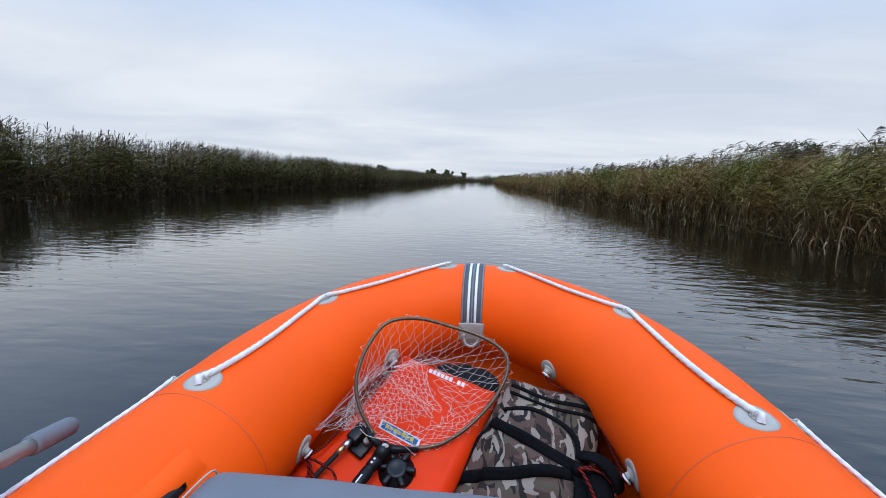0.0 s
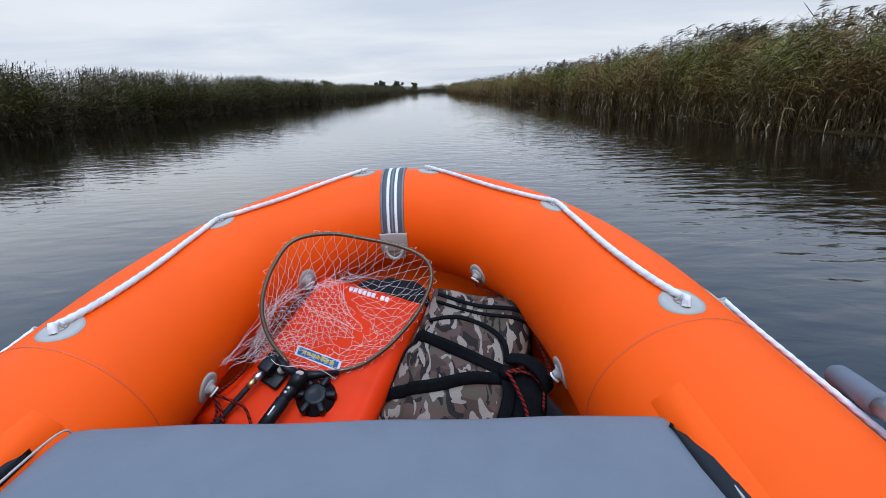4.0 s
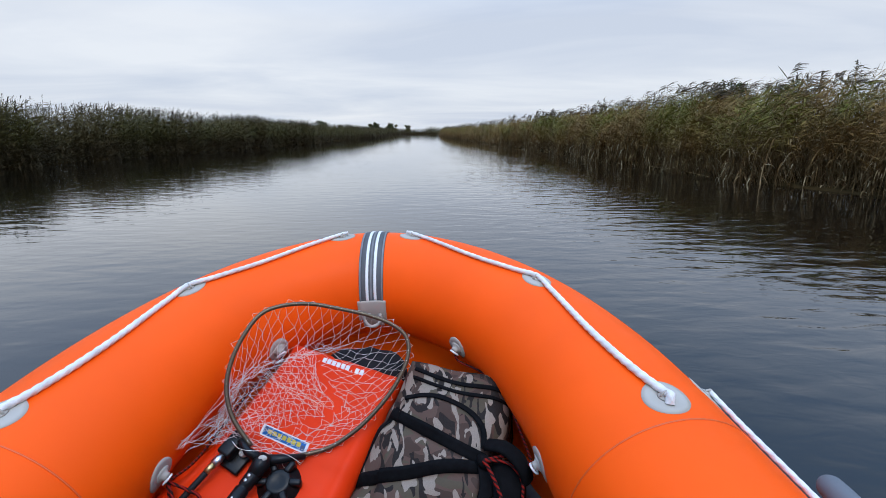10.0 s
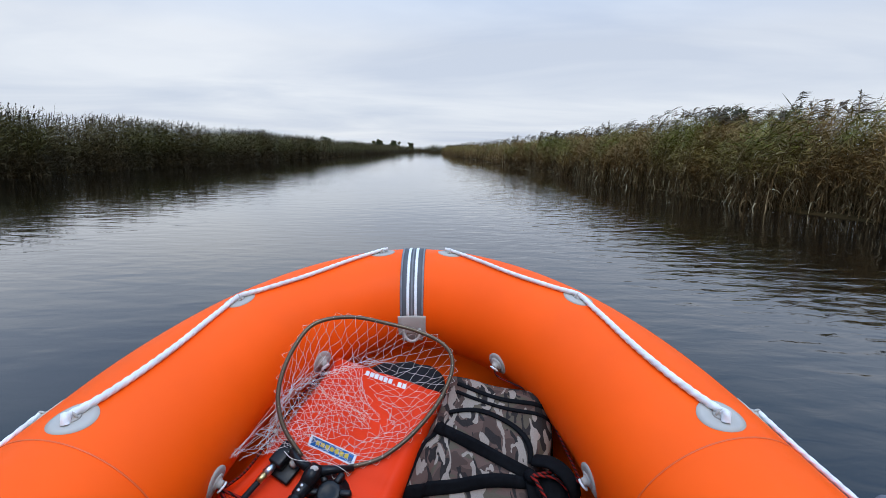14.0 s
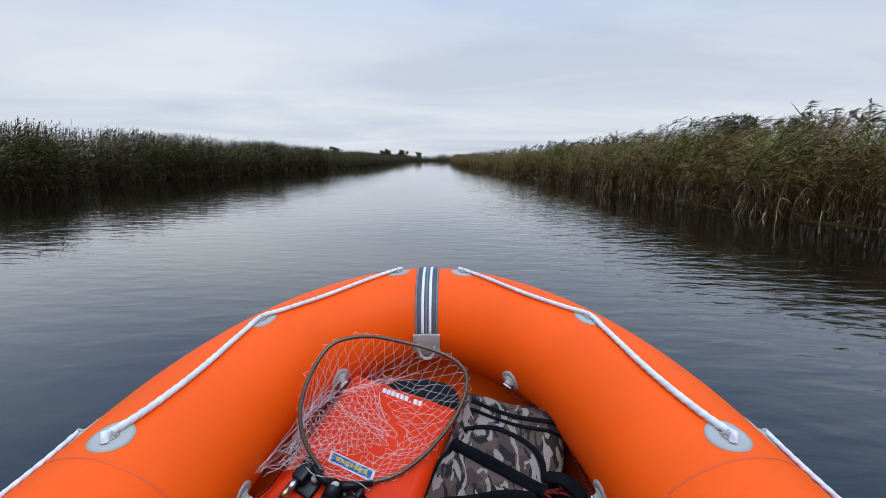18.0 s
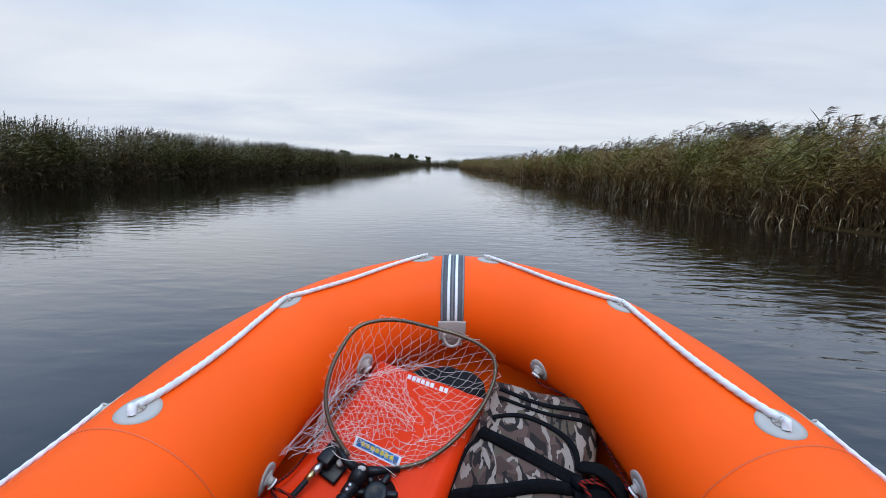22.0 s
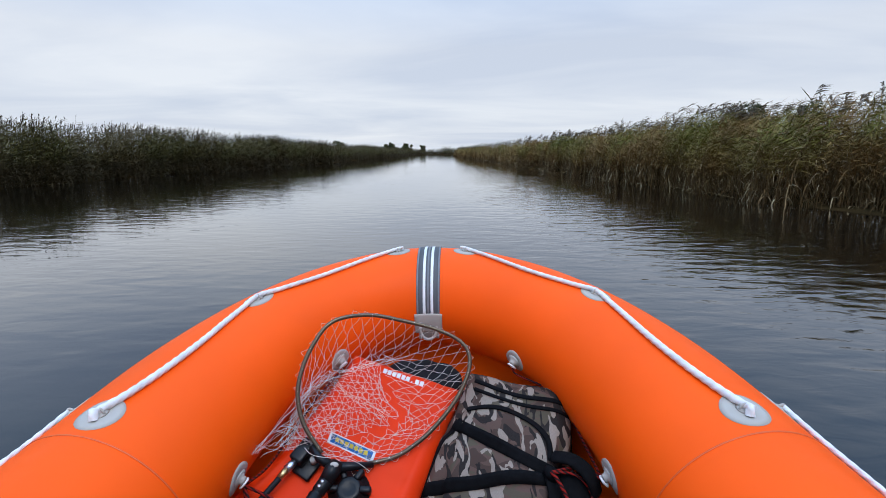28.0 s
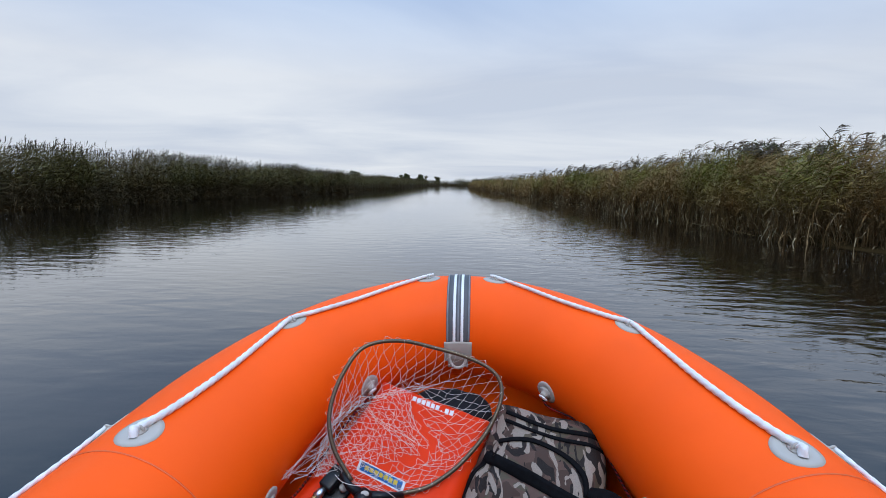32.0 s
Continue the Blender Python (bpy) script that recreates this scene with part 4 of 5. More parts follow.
# ---------------------------------------------------------------- oars resting along the tubes
for side in (1, -1):
    tip = Vector((0.868 * side, 0.73, 0.383))
    back = Vector((-0.055 * side, -0.19, 0.043)).normalized()
    oar = tagged(empty("oar", tip), "aluminium oar with a slate grey foam grip lying along the tube", "oar", "pair of oars")
    prof = [(0, 0.010), (0.004, 0.0175), (0.012, 0.0205), (0.05, 0.0212), (0.13, 0.0208), (0.136, 0.0200), (0.137, 0.0135)]
    part("grip", sweep([back * a for a, _ in prof], [r for _, r in prof], 20), M_CUSH, oar, "slate grey foam grip")
    part("shaft", sweep([back * 0.13, back * 0.6, back * 1.25], 0.0145, 16), M_ALU, oar)
    bm = bmesh.new()
    box(bm, (0.15, 0.42, 0.012), (0, 0, 0), 0.0055, 2, m=back.to_track_quat("Y", "Z").to_matrix().to_4x4())
    for v in bm.verts:
        v.co += back * 1.44
    part("blade", bm, M_BLACK, oar, "black plastic blade")
    bm = bmesh.new()
    s = s_at(0.20, side)
    disc(bm, 0.03, 0.05, m=Vector((0, 0, 1)).to_track_quat("Z", "Y").to_matrix().to_4x4(), at=Vector(on_tube(s, -12, -0.002)[0]) - tip,
         sides=20, top=[(0.045, 0), (0.04, 0.012), (0.02, 0.02), (0.018, 0.05), (0, 0.052)])
    part("oarlock", bm, M_BLACK, oar, "black plastic oarlock")


# ---------------------------------------------------------------- luggage in the bow: fuel tank
T_ORG = Vector((-0.109, 1.180, 0.270))
T_U = Vector((0.9487, -0.2292, -0.2176))
T_V = Vector((0.3074, 0.8290, 0.4672))
T_N = Vector((0.0733, -0.5101, 0.8570))


def tank_at(u, v, h=0.0):
    return T_ORG + T_U * u + T_V * v + T_N * h


def tank_top(u, v):
    """Height of the tank's upper skin: a shallow raised panel behind, a dip round the filler, rounded rims."""
    lo, hi = tank_side(v)
    e = min(u - lo, hi - u, v + 0.37, 0.15 - v)
    rim = 0.045
    drop = 0.0
    if e < rim:
        k = 1 - max(0.0, e) / rim
        drop = rim * (1 - math.sqrt(max(0.0, 1 - k * k)))
    panel = 0.006 / (1 + math.exp(-(v + 0.150) / 0.006)) - 0.006
    rib = -0.004 * math.exp(-((u - hi + 0.055) / 0.012) ** 2) - 0.004 * math.exp(-((u - lo - 0.05) / 0.012) ** 2)
    return panel + rib - drop


def tank_side(v):
    return float(np.interp(v, [-0.37, -0.28, -0.19, -0.1, 0.1], [-0.272, -0.250, -0.214, -0.196, -0.172])), 0.178 - 0.05 * max(0.0, 0.1 - v)


tank = tagged(empty("fuel_tank", (-0.15, 1.10, 0.05)), "red plastic outboard fuel tank with a black filler cap", "fuel tank")
T_BASE = Vector((-0.15, 1.10, 0.05))


def build_tank():
    nu, nv = 49, 61
    rows = []
    for j in range(nv):
        v = -0.37 + 0.52 * j / (nv - 1)
        lo, hi = tank_side(v)
        for i in range(nu):
            u = lo + (hi - lo) * (0.5 - 0.5 * math.cos(math.pi * i / (nu - 1)))
            rows.append(tank_at(u, v, tank_top(u, v)))
    top = np.array([tuple(p) for p in rows])
    bot = top.copy()
    n = np.array(T_N)
    bot -= n * 0.115
    bot[:, 2] = np.maximum(np.minimum(bot[:, 2], top[:, 2] - 0.004), np.minimum(0.056, top[:, 2] - 0.004))
    k = nu * nv
    f = [grid_faces(nv, nu), grid_faces(nv, nu, base=k)[:, ::-1]]
    rim = list(range(nu)) + [nu * (j + 1) - 1 for j in range(1, nv)] + list(range(k - 2, k - nu - 1, -1)) + [nu * j for j in range(nv - 2, 0, -1)]
    f.append(np.array([(a, a + k, b + k, b) for a, b in zip(rim, rim[1:] + rim[:1])]))
    me = mesh_from("tank_body", np.vstack([top, bot]) - np.array(T_BASE), np.vstack(f), [M_TANK])
    put("tank_body", me, tank)


build_tank()


def at_tank(u, v, h=0.0, turn=0.0):
    """Local pose on the tank's skin, z along its normal."""
    m = Matrix((T_U, T_V, T_N)).transposed().to_4x4()
    return Matrix.Translation(tank_at(u, v, h) - T_BASE) @ m @ pose(0, 0, 0, 0, 0, turn)


def turned(prof, m, sides=36):
    bm = bmesh.new()
    disc(bm, 0, 0, m=m.to_3x3().to_4x4(), at=m.translation, sides=sides, top=prof)
    return bm


CAP = at_tank(0.004, -0.222, -0.008)
cap = part("filler_cap", turned([(0.050, 0), (0.050, 0.006), (0.036, 0.009), (0.030, 0.024), (0.024, 0.028), (0.014, 0.025), (0, 0.024)], CAP), M_BLACK, tank, "round black ribbed filler cap")
for k in range(6):
    bm = bmesh.new()
    box(bm, (0.030, 0.017, 0.028), (0, 0, 0), 0.006, 3)
    a = 2 * math.pi * k / 6 + 0.3
    for v in bm.verts:
        v.co = CAP @ (Matrix.Rotation(a, 4, "Z") @ (v.co + Vector((0.039, 0, 0.016))))
    part("grip_lobe", bm, M_BLACK, cap)

# hose connector: block, plate, elbow and hose
CON = at_tank(-0.128, -0.192, 0.0, -12)
bm = bmesh.new()
box(bm, (0.060, 0.058, 0.012), (0, 0, 0), 0.004, 2)
for v in bm.verts:
    v.co = CON @ (v.co + Vector((0.008, -0.012, 0.004)))
plate = part("connector_plate", bm, M_BLACK, tank, "black plastic plate")
bm = bmesh.new()
box(bm, (0.036, 0.060, 0.034), (0, 0, 0), 0.005, 2)
for v in bm.verts:
    v.co = CON @ (v.co + Vector((-0.012, 0.004, 0.024)))
part("connector_block", bm, M_BLACK, plate)
part("connector_dial", turned([(0.009, 0), (0.009, 0.016), (0.006, 0.019), (0, 0.019)], CON @ pose(0.020, 0.004, 0.008)), M_GREY, plate, "grey dial")
h0 = CON @ Vector((-0.012, -0.016, 0.026))
h1 = CON @ Vector((-0.0158, -0.0506, 0.026))
h2 = CON @ Vector((-0.0162, -0.0727, 0.025))
part("hose_nut", sweep([h0, h0 + (h1 - h0) * 0.45, h0 + (h1 - h0) * 0.55, h1], [0.0085, 0.0085, 0.011, 0.011], 6), M_ALU, tank, "steel hose nut")
part("hose_ferrule", sweep([h1, h2], 0.0085, 14), M_BRASS, tank, "brass ferrule")
way = [h2, CON @ Vector((-0.0192, -0.1081, 0.020)), CON @ Vector((-0.0233, -0.149, 0.012)), CON @ Vector((-0.0271, -0.190, 0.0)),
       CON @ Vector((-0.03, -0.25, -0.02))]
part("fuel_hose", sweep([tuple(p) for p in spline([tuple(w) for w in way], 40)], 0.0072, 12), M_RUBBER, tank, "black rubber fuel hose")


def tank_card(u0, v0, u1, v1, u2, v2, u3, v3, h, mat, name, parent, label=""):
    """A thin label that follows the tank's skin."""
    nx, ny = 9, 5
    rows = []
    for j in range(ny):
        for i in range(nx):
            a, b = i / (nx - 1), j / (ny - 1)
            u = (u0 * (1 - a) + u1 * a) * (1 - b) + (u3 * (1 - a) + u2 * a) * b
            v = (v0 * (1 - a) + v1 * a) * (1 - b) + (v3 * (1 - a) + v2 * a) * b
            rows.append(tuple(tank_at(u, v, tank_top(u, v) + h) - T_BASE))
    v = np.array(rows)
    v = np.vstack([v, v - np.array(T_N) * 0.0012])
    f = np.vstack([grid_faces(ny, nx), grid_faces(ny, nx, base=nx * ny)[:, ::-1]])
    return put(name, mesh_from(name, v, f, [mat]), parent, label)


def card_bits(corner, parent, bits, h):
    """Small bars laid on a card; each: from, to along it, from, to across it, material, name."""
    (ua, va), (ub, vb), (uc, vc), (ud, vd) = corner
    for a0, a1, b0, b1, mat, name in bits:
        q = []
        for a, b in ((a0, b0), (a1, b0), (a1, b1), (a0, b1)):
            q += [(ua * (1 - a) + ub * a) * (1 - b) + (ud * (1 - a) + uc * a) * b, (va * (1 - a) + vb * a) * (1 - b) + (vd * (1 - a) + vc * a) * b]
        tank_card(*q, h, mat, name, parent)


M_STICK = speckled("sticker_white", (0.72, 0.73, 0.73), 0.35, 60, 0.06, 0.0, **{"Specular IOR Level": 0.1})
M_BLUE = speckled("sticker_blue", (0.012, 0.10, 0.30), 0.35, 60, 0.1, 0.0, **{"Specular IOR Level": 0.1})
M_NAVY = speckled("sticker_navy", (0.02, 0.04, 0.10), 0.35, 60, 0.1, 0.0)
M_YELL = speckled("sticker_yellow", (0.52, 0.38, 0.05), 0.35, 60, 0.1, 0.0, **{"Specular IOR Level": 0.1})
ST = [(-0.105, -0.134), (0.027, -0.142), (0.025, -0.114), (-0.109, -0.106)]
st = tank_card(*[c for p in ST for c in p], 0.0022, M_STICK, "sticker", tank, "blue and white sticker with yellow marks")
card_bits(ST, st, [(0.05, 0.95, 0.12, 0.88, M_BLUE, "field")], 0.0036)
letters = []
for k in range(7):
    a = 0.15 + k * 0.104
    letters.append((a, a + 0.078, 0.32, 0.70, M_YELL, "mark"))
card_bits(ST, st, letters, 0.0049)
card_bits(ST, st, [(0.06, 0.13, 0.45, 0.86, M_NAVY, "corner_mark"), (0.87, 0.94, 0.14, 0.55, M_NAVY, "corner_mark")], 0.0047)
TX = [(-0.056, 0.104), (0.073, 0.102), (0.071, 0.121), (-0.058, 0.122)]
for k in range(9):
    a = k * 0.112
    card_bits(TX, tank, [(a + 0.02, a + 0.05, 0.05, 0.3, M_STICK, "print_bar") if k == 6 else (a, a + 0.085, 0.05, 0.95, M_STICK, "print_bar")], 0.0022)

# ---------------------------------------------------------------- landing net
N_ORG = Vector((-0.087, 1.2162, 0.3322))
N_X = Vector((0.9883, 0.0, -0.1523))
N_Y = Vector((0.0976, 0.7676, 0.6334))
N_N = Vector((0.1169, -0.6409, 0.7587))
N_BASE = Vector((-0.24, 1.04, 0.2))
N_EYE = Vector((0.07, 0.01, 0.975))


def net_at(a, b, h=0.0):
    """A place of the net: a across and b along the hoop's plane, which bows up off the tube at its far side."""
    p = N_ORG + N_X * a + N_Y * b + N_N * h
    lift = 0.062 * min(1.0, max(0.0, (b + 0.2) / 0.38)) + 0.035 * min(1.0, max(0.0, -a / 0.26))
    return p + (N_EYE - p) * lift - N_BASE


net = tagged(empty("landing_net", N_BASE), "folding landing net with bronze hoop and white mesh", "landing net")
HOOP = [(-0.148, -0.208), (-0.210, -0.148), (-0.246, -0.085), (-0.259, -0.022), (-0.255, 0.055), (-0.229, 0.140), (-0.180, 0.180), (-0.099, 0.200), (-0.006, 0.196),
        (0.081, 0.187), (0.154, 0.166), (0.196, 0.132), (0.206, 0.078), (0.190, 0.012), (0.160, -0.052), (0.114, -0.120), (0.074, -0.162), (0.035, -0.192), (-0.025, -0.216), (-0.070, -0.228)]
M_HOOP = speckled("bronze_anodised_tube", (0.11, 0.08, 0.05), 0.35, 80, 0.15, 0.1, metal=0.7)
M_NET = speckled("white_net_twine", (0.70, 0.62, 0.56), 0.7, 200, 0.1, 0.0)
hoop_pts = spline(HOOP, 120)
part("hoop", sweep([net_at(a, b, 0.004) for a, b in hoop_pts], 0.0056, 10), M_HOOP, net, "bronze metal hoop")


def above_tank(p):
    """Keeps a place of the netting just over the tank's skin."""
    q = p + N_BASE - T_ORG
    u, v, h = q.dot(T_U), q.dot(T_V), q.dot(T_N)
    lo, hi = tank_side(v)
    if lo < u < hi and -0.37 < v < 0.15:
        low = tank_top(u, v) + 0.004
        if h < low:
            return p + T_N * (low - h)
    return p


# outline of the slack bag that lies folded over to one side and runs out in a tail
FOLD = [(-0.151, -0.180), (-0.205, -0.203), (-0.264, -0.218), (-0.258, -0.152), (-0.250, -0.075), (-0.191, -0.020), (-0.125, 0.037), (-0.073, 0.086), (-0.037, 0.008),
        (0.034, -0.085), (0.009, -0.119), (-0.062, -0.145)]


def threads(pairs, r):
    """Thin three-sided threads between pairs of places."""
    V, F = [], []
    for p, q in pairs:
        p, q = Vector(p), Vector(q)
        t = q - p
        if t.length < 1e-5:
            continue
        x = t.orthogonal().normalized() * r
        y = t.normalized().cross(x)
        off = len(V)
        for e in (p, q):
            for k in range(3):
                an = 2.0944 * k
                V.append(tuple(e + x * math.cos(an) + y * math.sin(an)))
        F += [(off + k, off + (k + 1) % 3, off + 3 + (k + 1) % 3, off + 3 + k) for k in range(3)]
    return mesh_from("netting", V, F, [M_NET])


def inside(a, b, poly):
    hit = False
    for (x0, y0), (x1, y1) in zip(poly, poly[1:] + poly[:1]):
        if (y0 > b) != (y1 > b) and a < (x1 - x0) * (b - y0) / (y1 - y0) + x0:
            hit = not hit
    return hit


def build_netting():
    """Knotted diamond mesh that hangs from the hoop down to the folded bag."""
    loop = spline(HOOP + [HOOP[0]], 200)
    foot = spline(FOLD + [FOLD[0]], 200)
    around, deep = 44, 11
    rg = np.random.default_rng(5)
    jit = rg.normal(0, 1, (around, deep + 1, 3))
    grid = np.zeros((around, deep + 1, 3))
    for i in range(around):
        for j in range(deep + 1):
            f = ((i + 0.5 * (j % 2)) % around) / around * 199
            a, b = (float(np.interp(f, range(200), loop[:, k])) for k in (0, 1))
            ga, gb = (float(np.interp(f, range(200), foot[:, k])) for k in (0, 1))
            r = max(0, j - 1) / (deep - 1)
            k = 0.94 * r ** 0.92
            # the threads hang in a slack curve
            turn = 0.03 * math.sin(math.pi * r)
            pa, pb = a + (ga - a) * k + turn * (b - gb) * 2, b + (gb - b) * k - turn * (a - ga) * 2
            sag = -0.085 * math.sin(math.pi * min(1, r * 0.9)) * (0.6 + 0.5 * max(0, b / 0.2))
            amp = 0.003 + 0.004 * r
            p = net_at(pa + jit[i, j, 0] * amp, pb + jit[i, j, 1] * amp, sag + abs(jit[i, j, 2]) * 0.005)
            if j == 0:
                out = 1.045 + 0.026 * abs(jit[i, 0, 0])
                p = net_at(a * out, b * out, -0.004)
            elif j == 1:
                p = net_at(a * 0.995, b * 0.995, 0.010)
            grid[i, j] = above_tank(p)
    pairs = []
    for i in range(around):
        for j in range(deep):
            odd = j % 2
            for q in (grid[i, j + 1], grid[(i + (1 if odd else -1)) % around, j + 1]):
                # each slack thread bows a little between its knots
                mid = (grid[i, j] + q) / 2 + rg.normal(0, 0.06, 3) * np.linalg.norm(q - grid[i, j]) * (1.0, 1.0, 0.3)
                if j == 0:
                    mid += 0.32 * (grid[i, 0] - q)
                mid = np.array(above_tank(Vector(mid)))
                pairs += [(grid[i, j], mid), (mid, q)]
    put("netting", threads(pairs, 0.00054), net, "loose white knotted mesh")
    # the folded bag: crumpled layers of the same mesh over one another
    pairs = []
    for layer, (turn, cell, tall) in enumerate(((0.5, 0.023, 1.35), (1.15, 0.020, 1.5))):
        c, s = math.cos(turn), math.sin(turn)
        node = {}
        for i in range(-22, 23):
            for j in range(-22, 23):
                u, v = (i + 0.5 * (j % 2)) * cell, j * cell * 0.5 * tall
                a = -0.12 + u * c - v * s + 0.008 * math.sin(31 * v + layer) + rg.normal(0, 0.0022)
                b = -0.075 + u * s + v * c + 0.008 * math.sin(37 * u + 2 * layer) + rg.normal(0, 0.0022)
                if inside(a, b, FOLD):
                    node[i, j] = tuple(above_tank(net_at(a, b, -0.012 + 0.006 * layer + rg.normal(0, 0.004) + 0.006 * math.sin(40 * a + 25 * b))))
        for (i, j), p in node.items():
            for q in ((i + j % 2, j + 1), (i - 1 + j % 2, j + 1)):
                if q in node:
                    mid = (np.array(p) + np.array(node[q])) / 2 + rg.normal(0, 0.0012, 3)
                    pairs += [(p, mid), (mid, node[q])]
    put("folded_netting", threads(pairs, 0.00050), net)
    # twine gathered along the fold's edge, down the pinch and out to the tail
    pairs = []
    strands = [[(-0.310, -0.224), (-0.262, -0.130), (-0.220, -0.035), (-0.186, -0.014), (-0.129, -0.040), (-0.065, -0.065), (-0.010, -0.088)]] * 4
    strands += [[(-0.044, 0.050), (-0.040, 0.022), (-0.034, -0.020), (-0.012, -0.060)]] * 3
    for _ in range(9):
        a, b = rg.uniform(-0.22, -0.05), rg.uniform(-0.15, -0.03)
        strands.append([(-0.308, -0.222), (-0.262 + rg.normal(0, 0.012), -0.180 + rg.normal(0, 0.02)), ((a - 0.262) / 2, (b - 0.180) / 2 + rg.normal(0, 0.012)), (a, b)])
    for way in strands:
        p = spline([(a + rg.normal(0, 0.009), b + rg.normal(0, 0.009)) for a, b in way], 22)
        q = [above_tank(net_at(a, b, -0.006 + 0.004 * math.sin(60 * a + 50 * b) + rg.normal(0, 0.0012))) for a, b in p + rg.normal(0, 0.0012, p.shape)]
        pairs += list(zip(q, q[1:]))
    put("gathered_twine", threads(pairs, 0.00045), net)


build_netting()
# yoke, hinge and handle
yk = [net_at(-0.108, -0.238, 0.010), net_at(-0.150, -0.222, 0.008), net_at(-0.178, -0.196, 0.006)]
part("yoke_arm", sweep(yk, [0.014, 0.010, 0.007], 12), M_BLACK, net)
yk = [net_at(-0.108, -0.238, 0.010), net_at(-0.060, -0.228, 0.008), net_at(-0.015, -0.218, 0.006)]
part("yoke_arm", sweep(yk, [0.014, 0.010, 0.007], 12), M_BLACK, net)
part("hub", sweep([net_at(-0.103, -0.226, 0.012), net_at(-0.110, -0.245, 0.013), net_at(-0.120, -0.272, 0.014)], [0.016, 0.021, 0.017], 16), M_BLACK, net, "black plastic hub")
hd = Vector(net_at(-0.120, -0.272, 0.014))
hv = (Vector(net_at(-0.150, -0.345, 0.022)) - hd).normalized()
part("handle", sweep([hd - hv * 0.01, hd, hd + hv * 0.028, hd + hv * 0.03, hd + hv * 0.034, hd + hv * 0.036, hd + hv * 0.13],
                     [0.013, 0.0165, 0.0165, 0.0145, 0.0145, 0.0168, 0.0168], 18), M_BLACK, net, "black telescopic handle")
for k in (0.008, 0.020):
    bm = bmesh.new()
    q = hv.cross(Vector((1, 0, 0))).normalized()
    q = q if q.z > 0 else -q
    disc(bm, 0.004, 0.002, m=q.to_track_quat("Z", "Y").to_matrix().to_4x4(), at=hd + hv * k + q * 0.0158, sides=12)
    part("rivet", bm, M_ALU, net)
bm = bmesh.new()
q = hv.cross(Vector((1, 0, 0))).normalized()
q = q if q.z > 0 else -q
mm = Matrix((hv, q.cross(hv), q)).transposed().to_4x4()
box(bm, (0.026, 0.004, 0.002), hd + hv * 0.072 + q * 0.0168, 0.0006, 1, m=mm)
part("handle_mark", bm, M_STICK, net, "white bar")
bm = bmesh.new()
disc(bm, 0.008, 0.003, m=Matrix((N_X, N_Y, N_N)).transposed().to_4x4() @ Matrix.Diagonal((1.25, 0.75, 1, 1)), at=net_at(-0.106, -0.236, 0.030), sides=20)
part("hub_badge", bm, M_GREY, net, "small grey badge")
# loose twine over the hub
tw = [net_at(-0.19, -0.205, 0.016), net_at(-0.165, -0.222, 0.034), net_at(-0.13, -0.224, 0.036), net_at(-0.10, -0.218, 0.036), net_at(-0.055, -0.222, 0.024), net_at(-0.02, -0.235, 0.010)]
part("loose_twine", sweep([tuple(p) for p in spline([tuple(p) for p in tw], 30)], 0.0007, 6), M_NET, net)

# ---------------------------------------------------------------- camouflage backpack
def camo_material():
    k = Mat("camouflage_cloth", (0.1, 0.09, 0.07), 0.85, **{"Specular IOR Level": 0.15})
    v = k.coord((1.0, 1.7, 1.0), (0, 0, radians(35)), "Generated")
    warp = k.noise(4.2, 1.5, 0.45, v, 1.2)
    w2 = k.noise(5.2, 1.6, 0.45, k.coord((2.0, 1.0, 1.0), (0, 0, radians(-12)), "Generated"), 1.5)
    w3 = k.noise(5.0, 1.6, 0.45, k.coord((2.3, 1.0, 1.2), (0, 0, radians(14)), "Generated"), 1.5)
    base = k.ramp(warp, [(0.0, (0.066, 0.038, 0.028)), (0.45, (0.105, 0.060, 0.044)), (0.56, (0.088, 0.066, 0.042))], True)
    dark = k.ramp(w2, [(0.0, (0, 0, 0)), (0.55, (1, 1, 1))], True)
    base = k.mix(dark, base, (0.018, 0.013, 0.011))
    pale = k.ramp(w3, [(0.0, (0, 0, 0)), (0.56, (1, 1, 1))], True)
    base = k.mix(pale, base, (0.29, 0.225, 0.175))
    weave = k.noise(420, 2, 0.5, k.coord())
    k.color(k.mix(k.map(weave, 0.3, 0.7, 0.0, 0.25), base, (0.05, 0.045, 0.04)))
    k.bump(k.noise(55, 4, 0.6, k.coord()), 0.35, 0.004)
    return k.m


M_CAMO = camo_material()
P_ORG = Vector((0.136, 1.252, 0.333))
P_U = Vector((0.9326, -0.3602, -0.0200))
P_V = Vector((0.2947, 0.7287, 0.6181))
P_N = Vector((-0.2081, -0.5824, 0.7858))
P_BASE = Vector((0.20, 1.05, 0.05))


def pack_edges(v):
    """Left and right rim of the pack at a height v on its face."""
    lo = float(np.interp(v, [-0.40, -0.30, -0.19, -0.10, 0.02], [-0.066, -0.066, -0.060, -0.036, -0.028]))
    hi = float(np.interp(v, [-0.40, -0.25, -0.08, 0.02], [0.295, 0.290, 0.283, 0.262]))
    return lo, hi


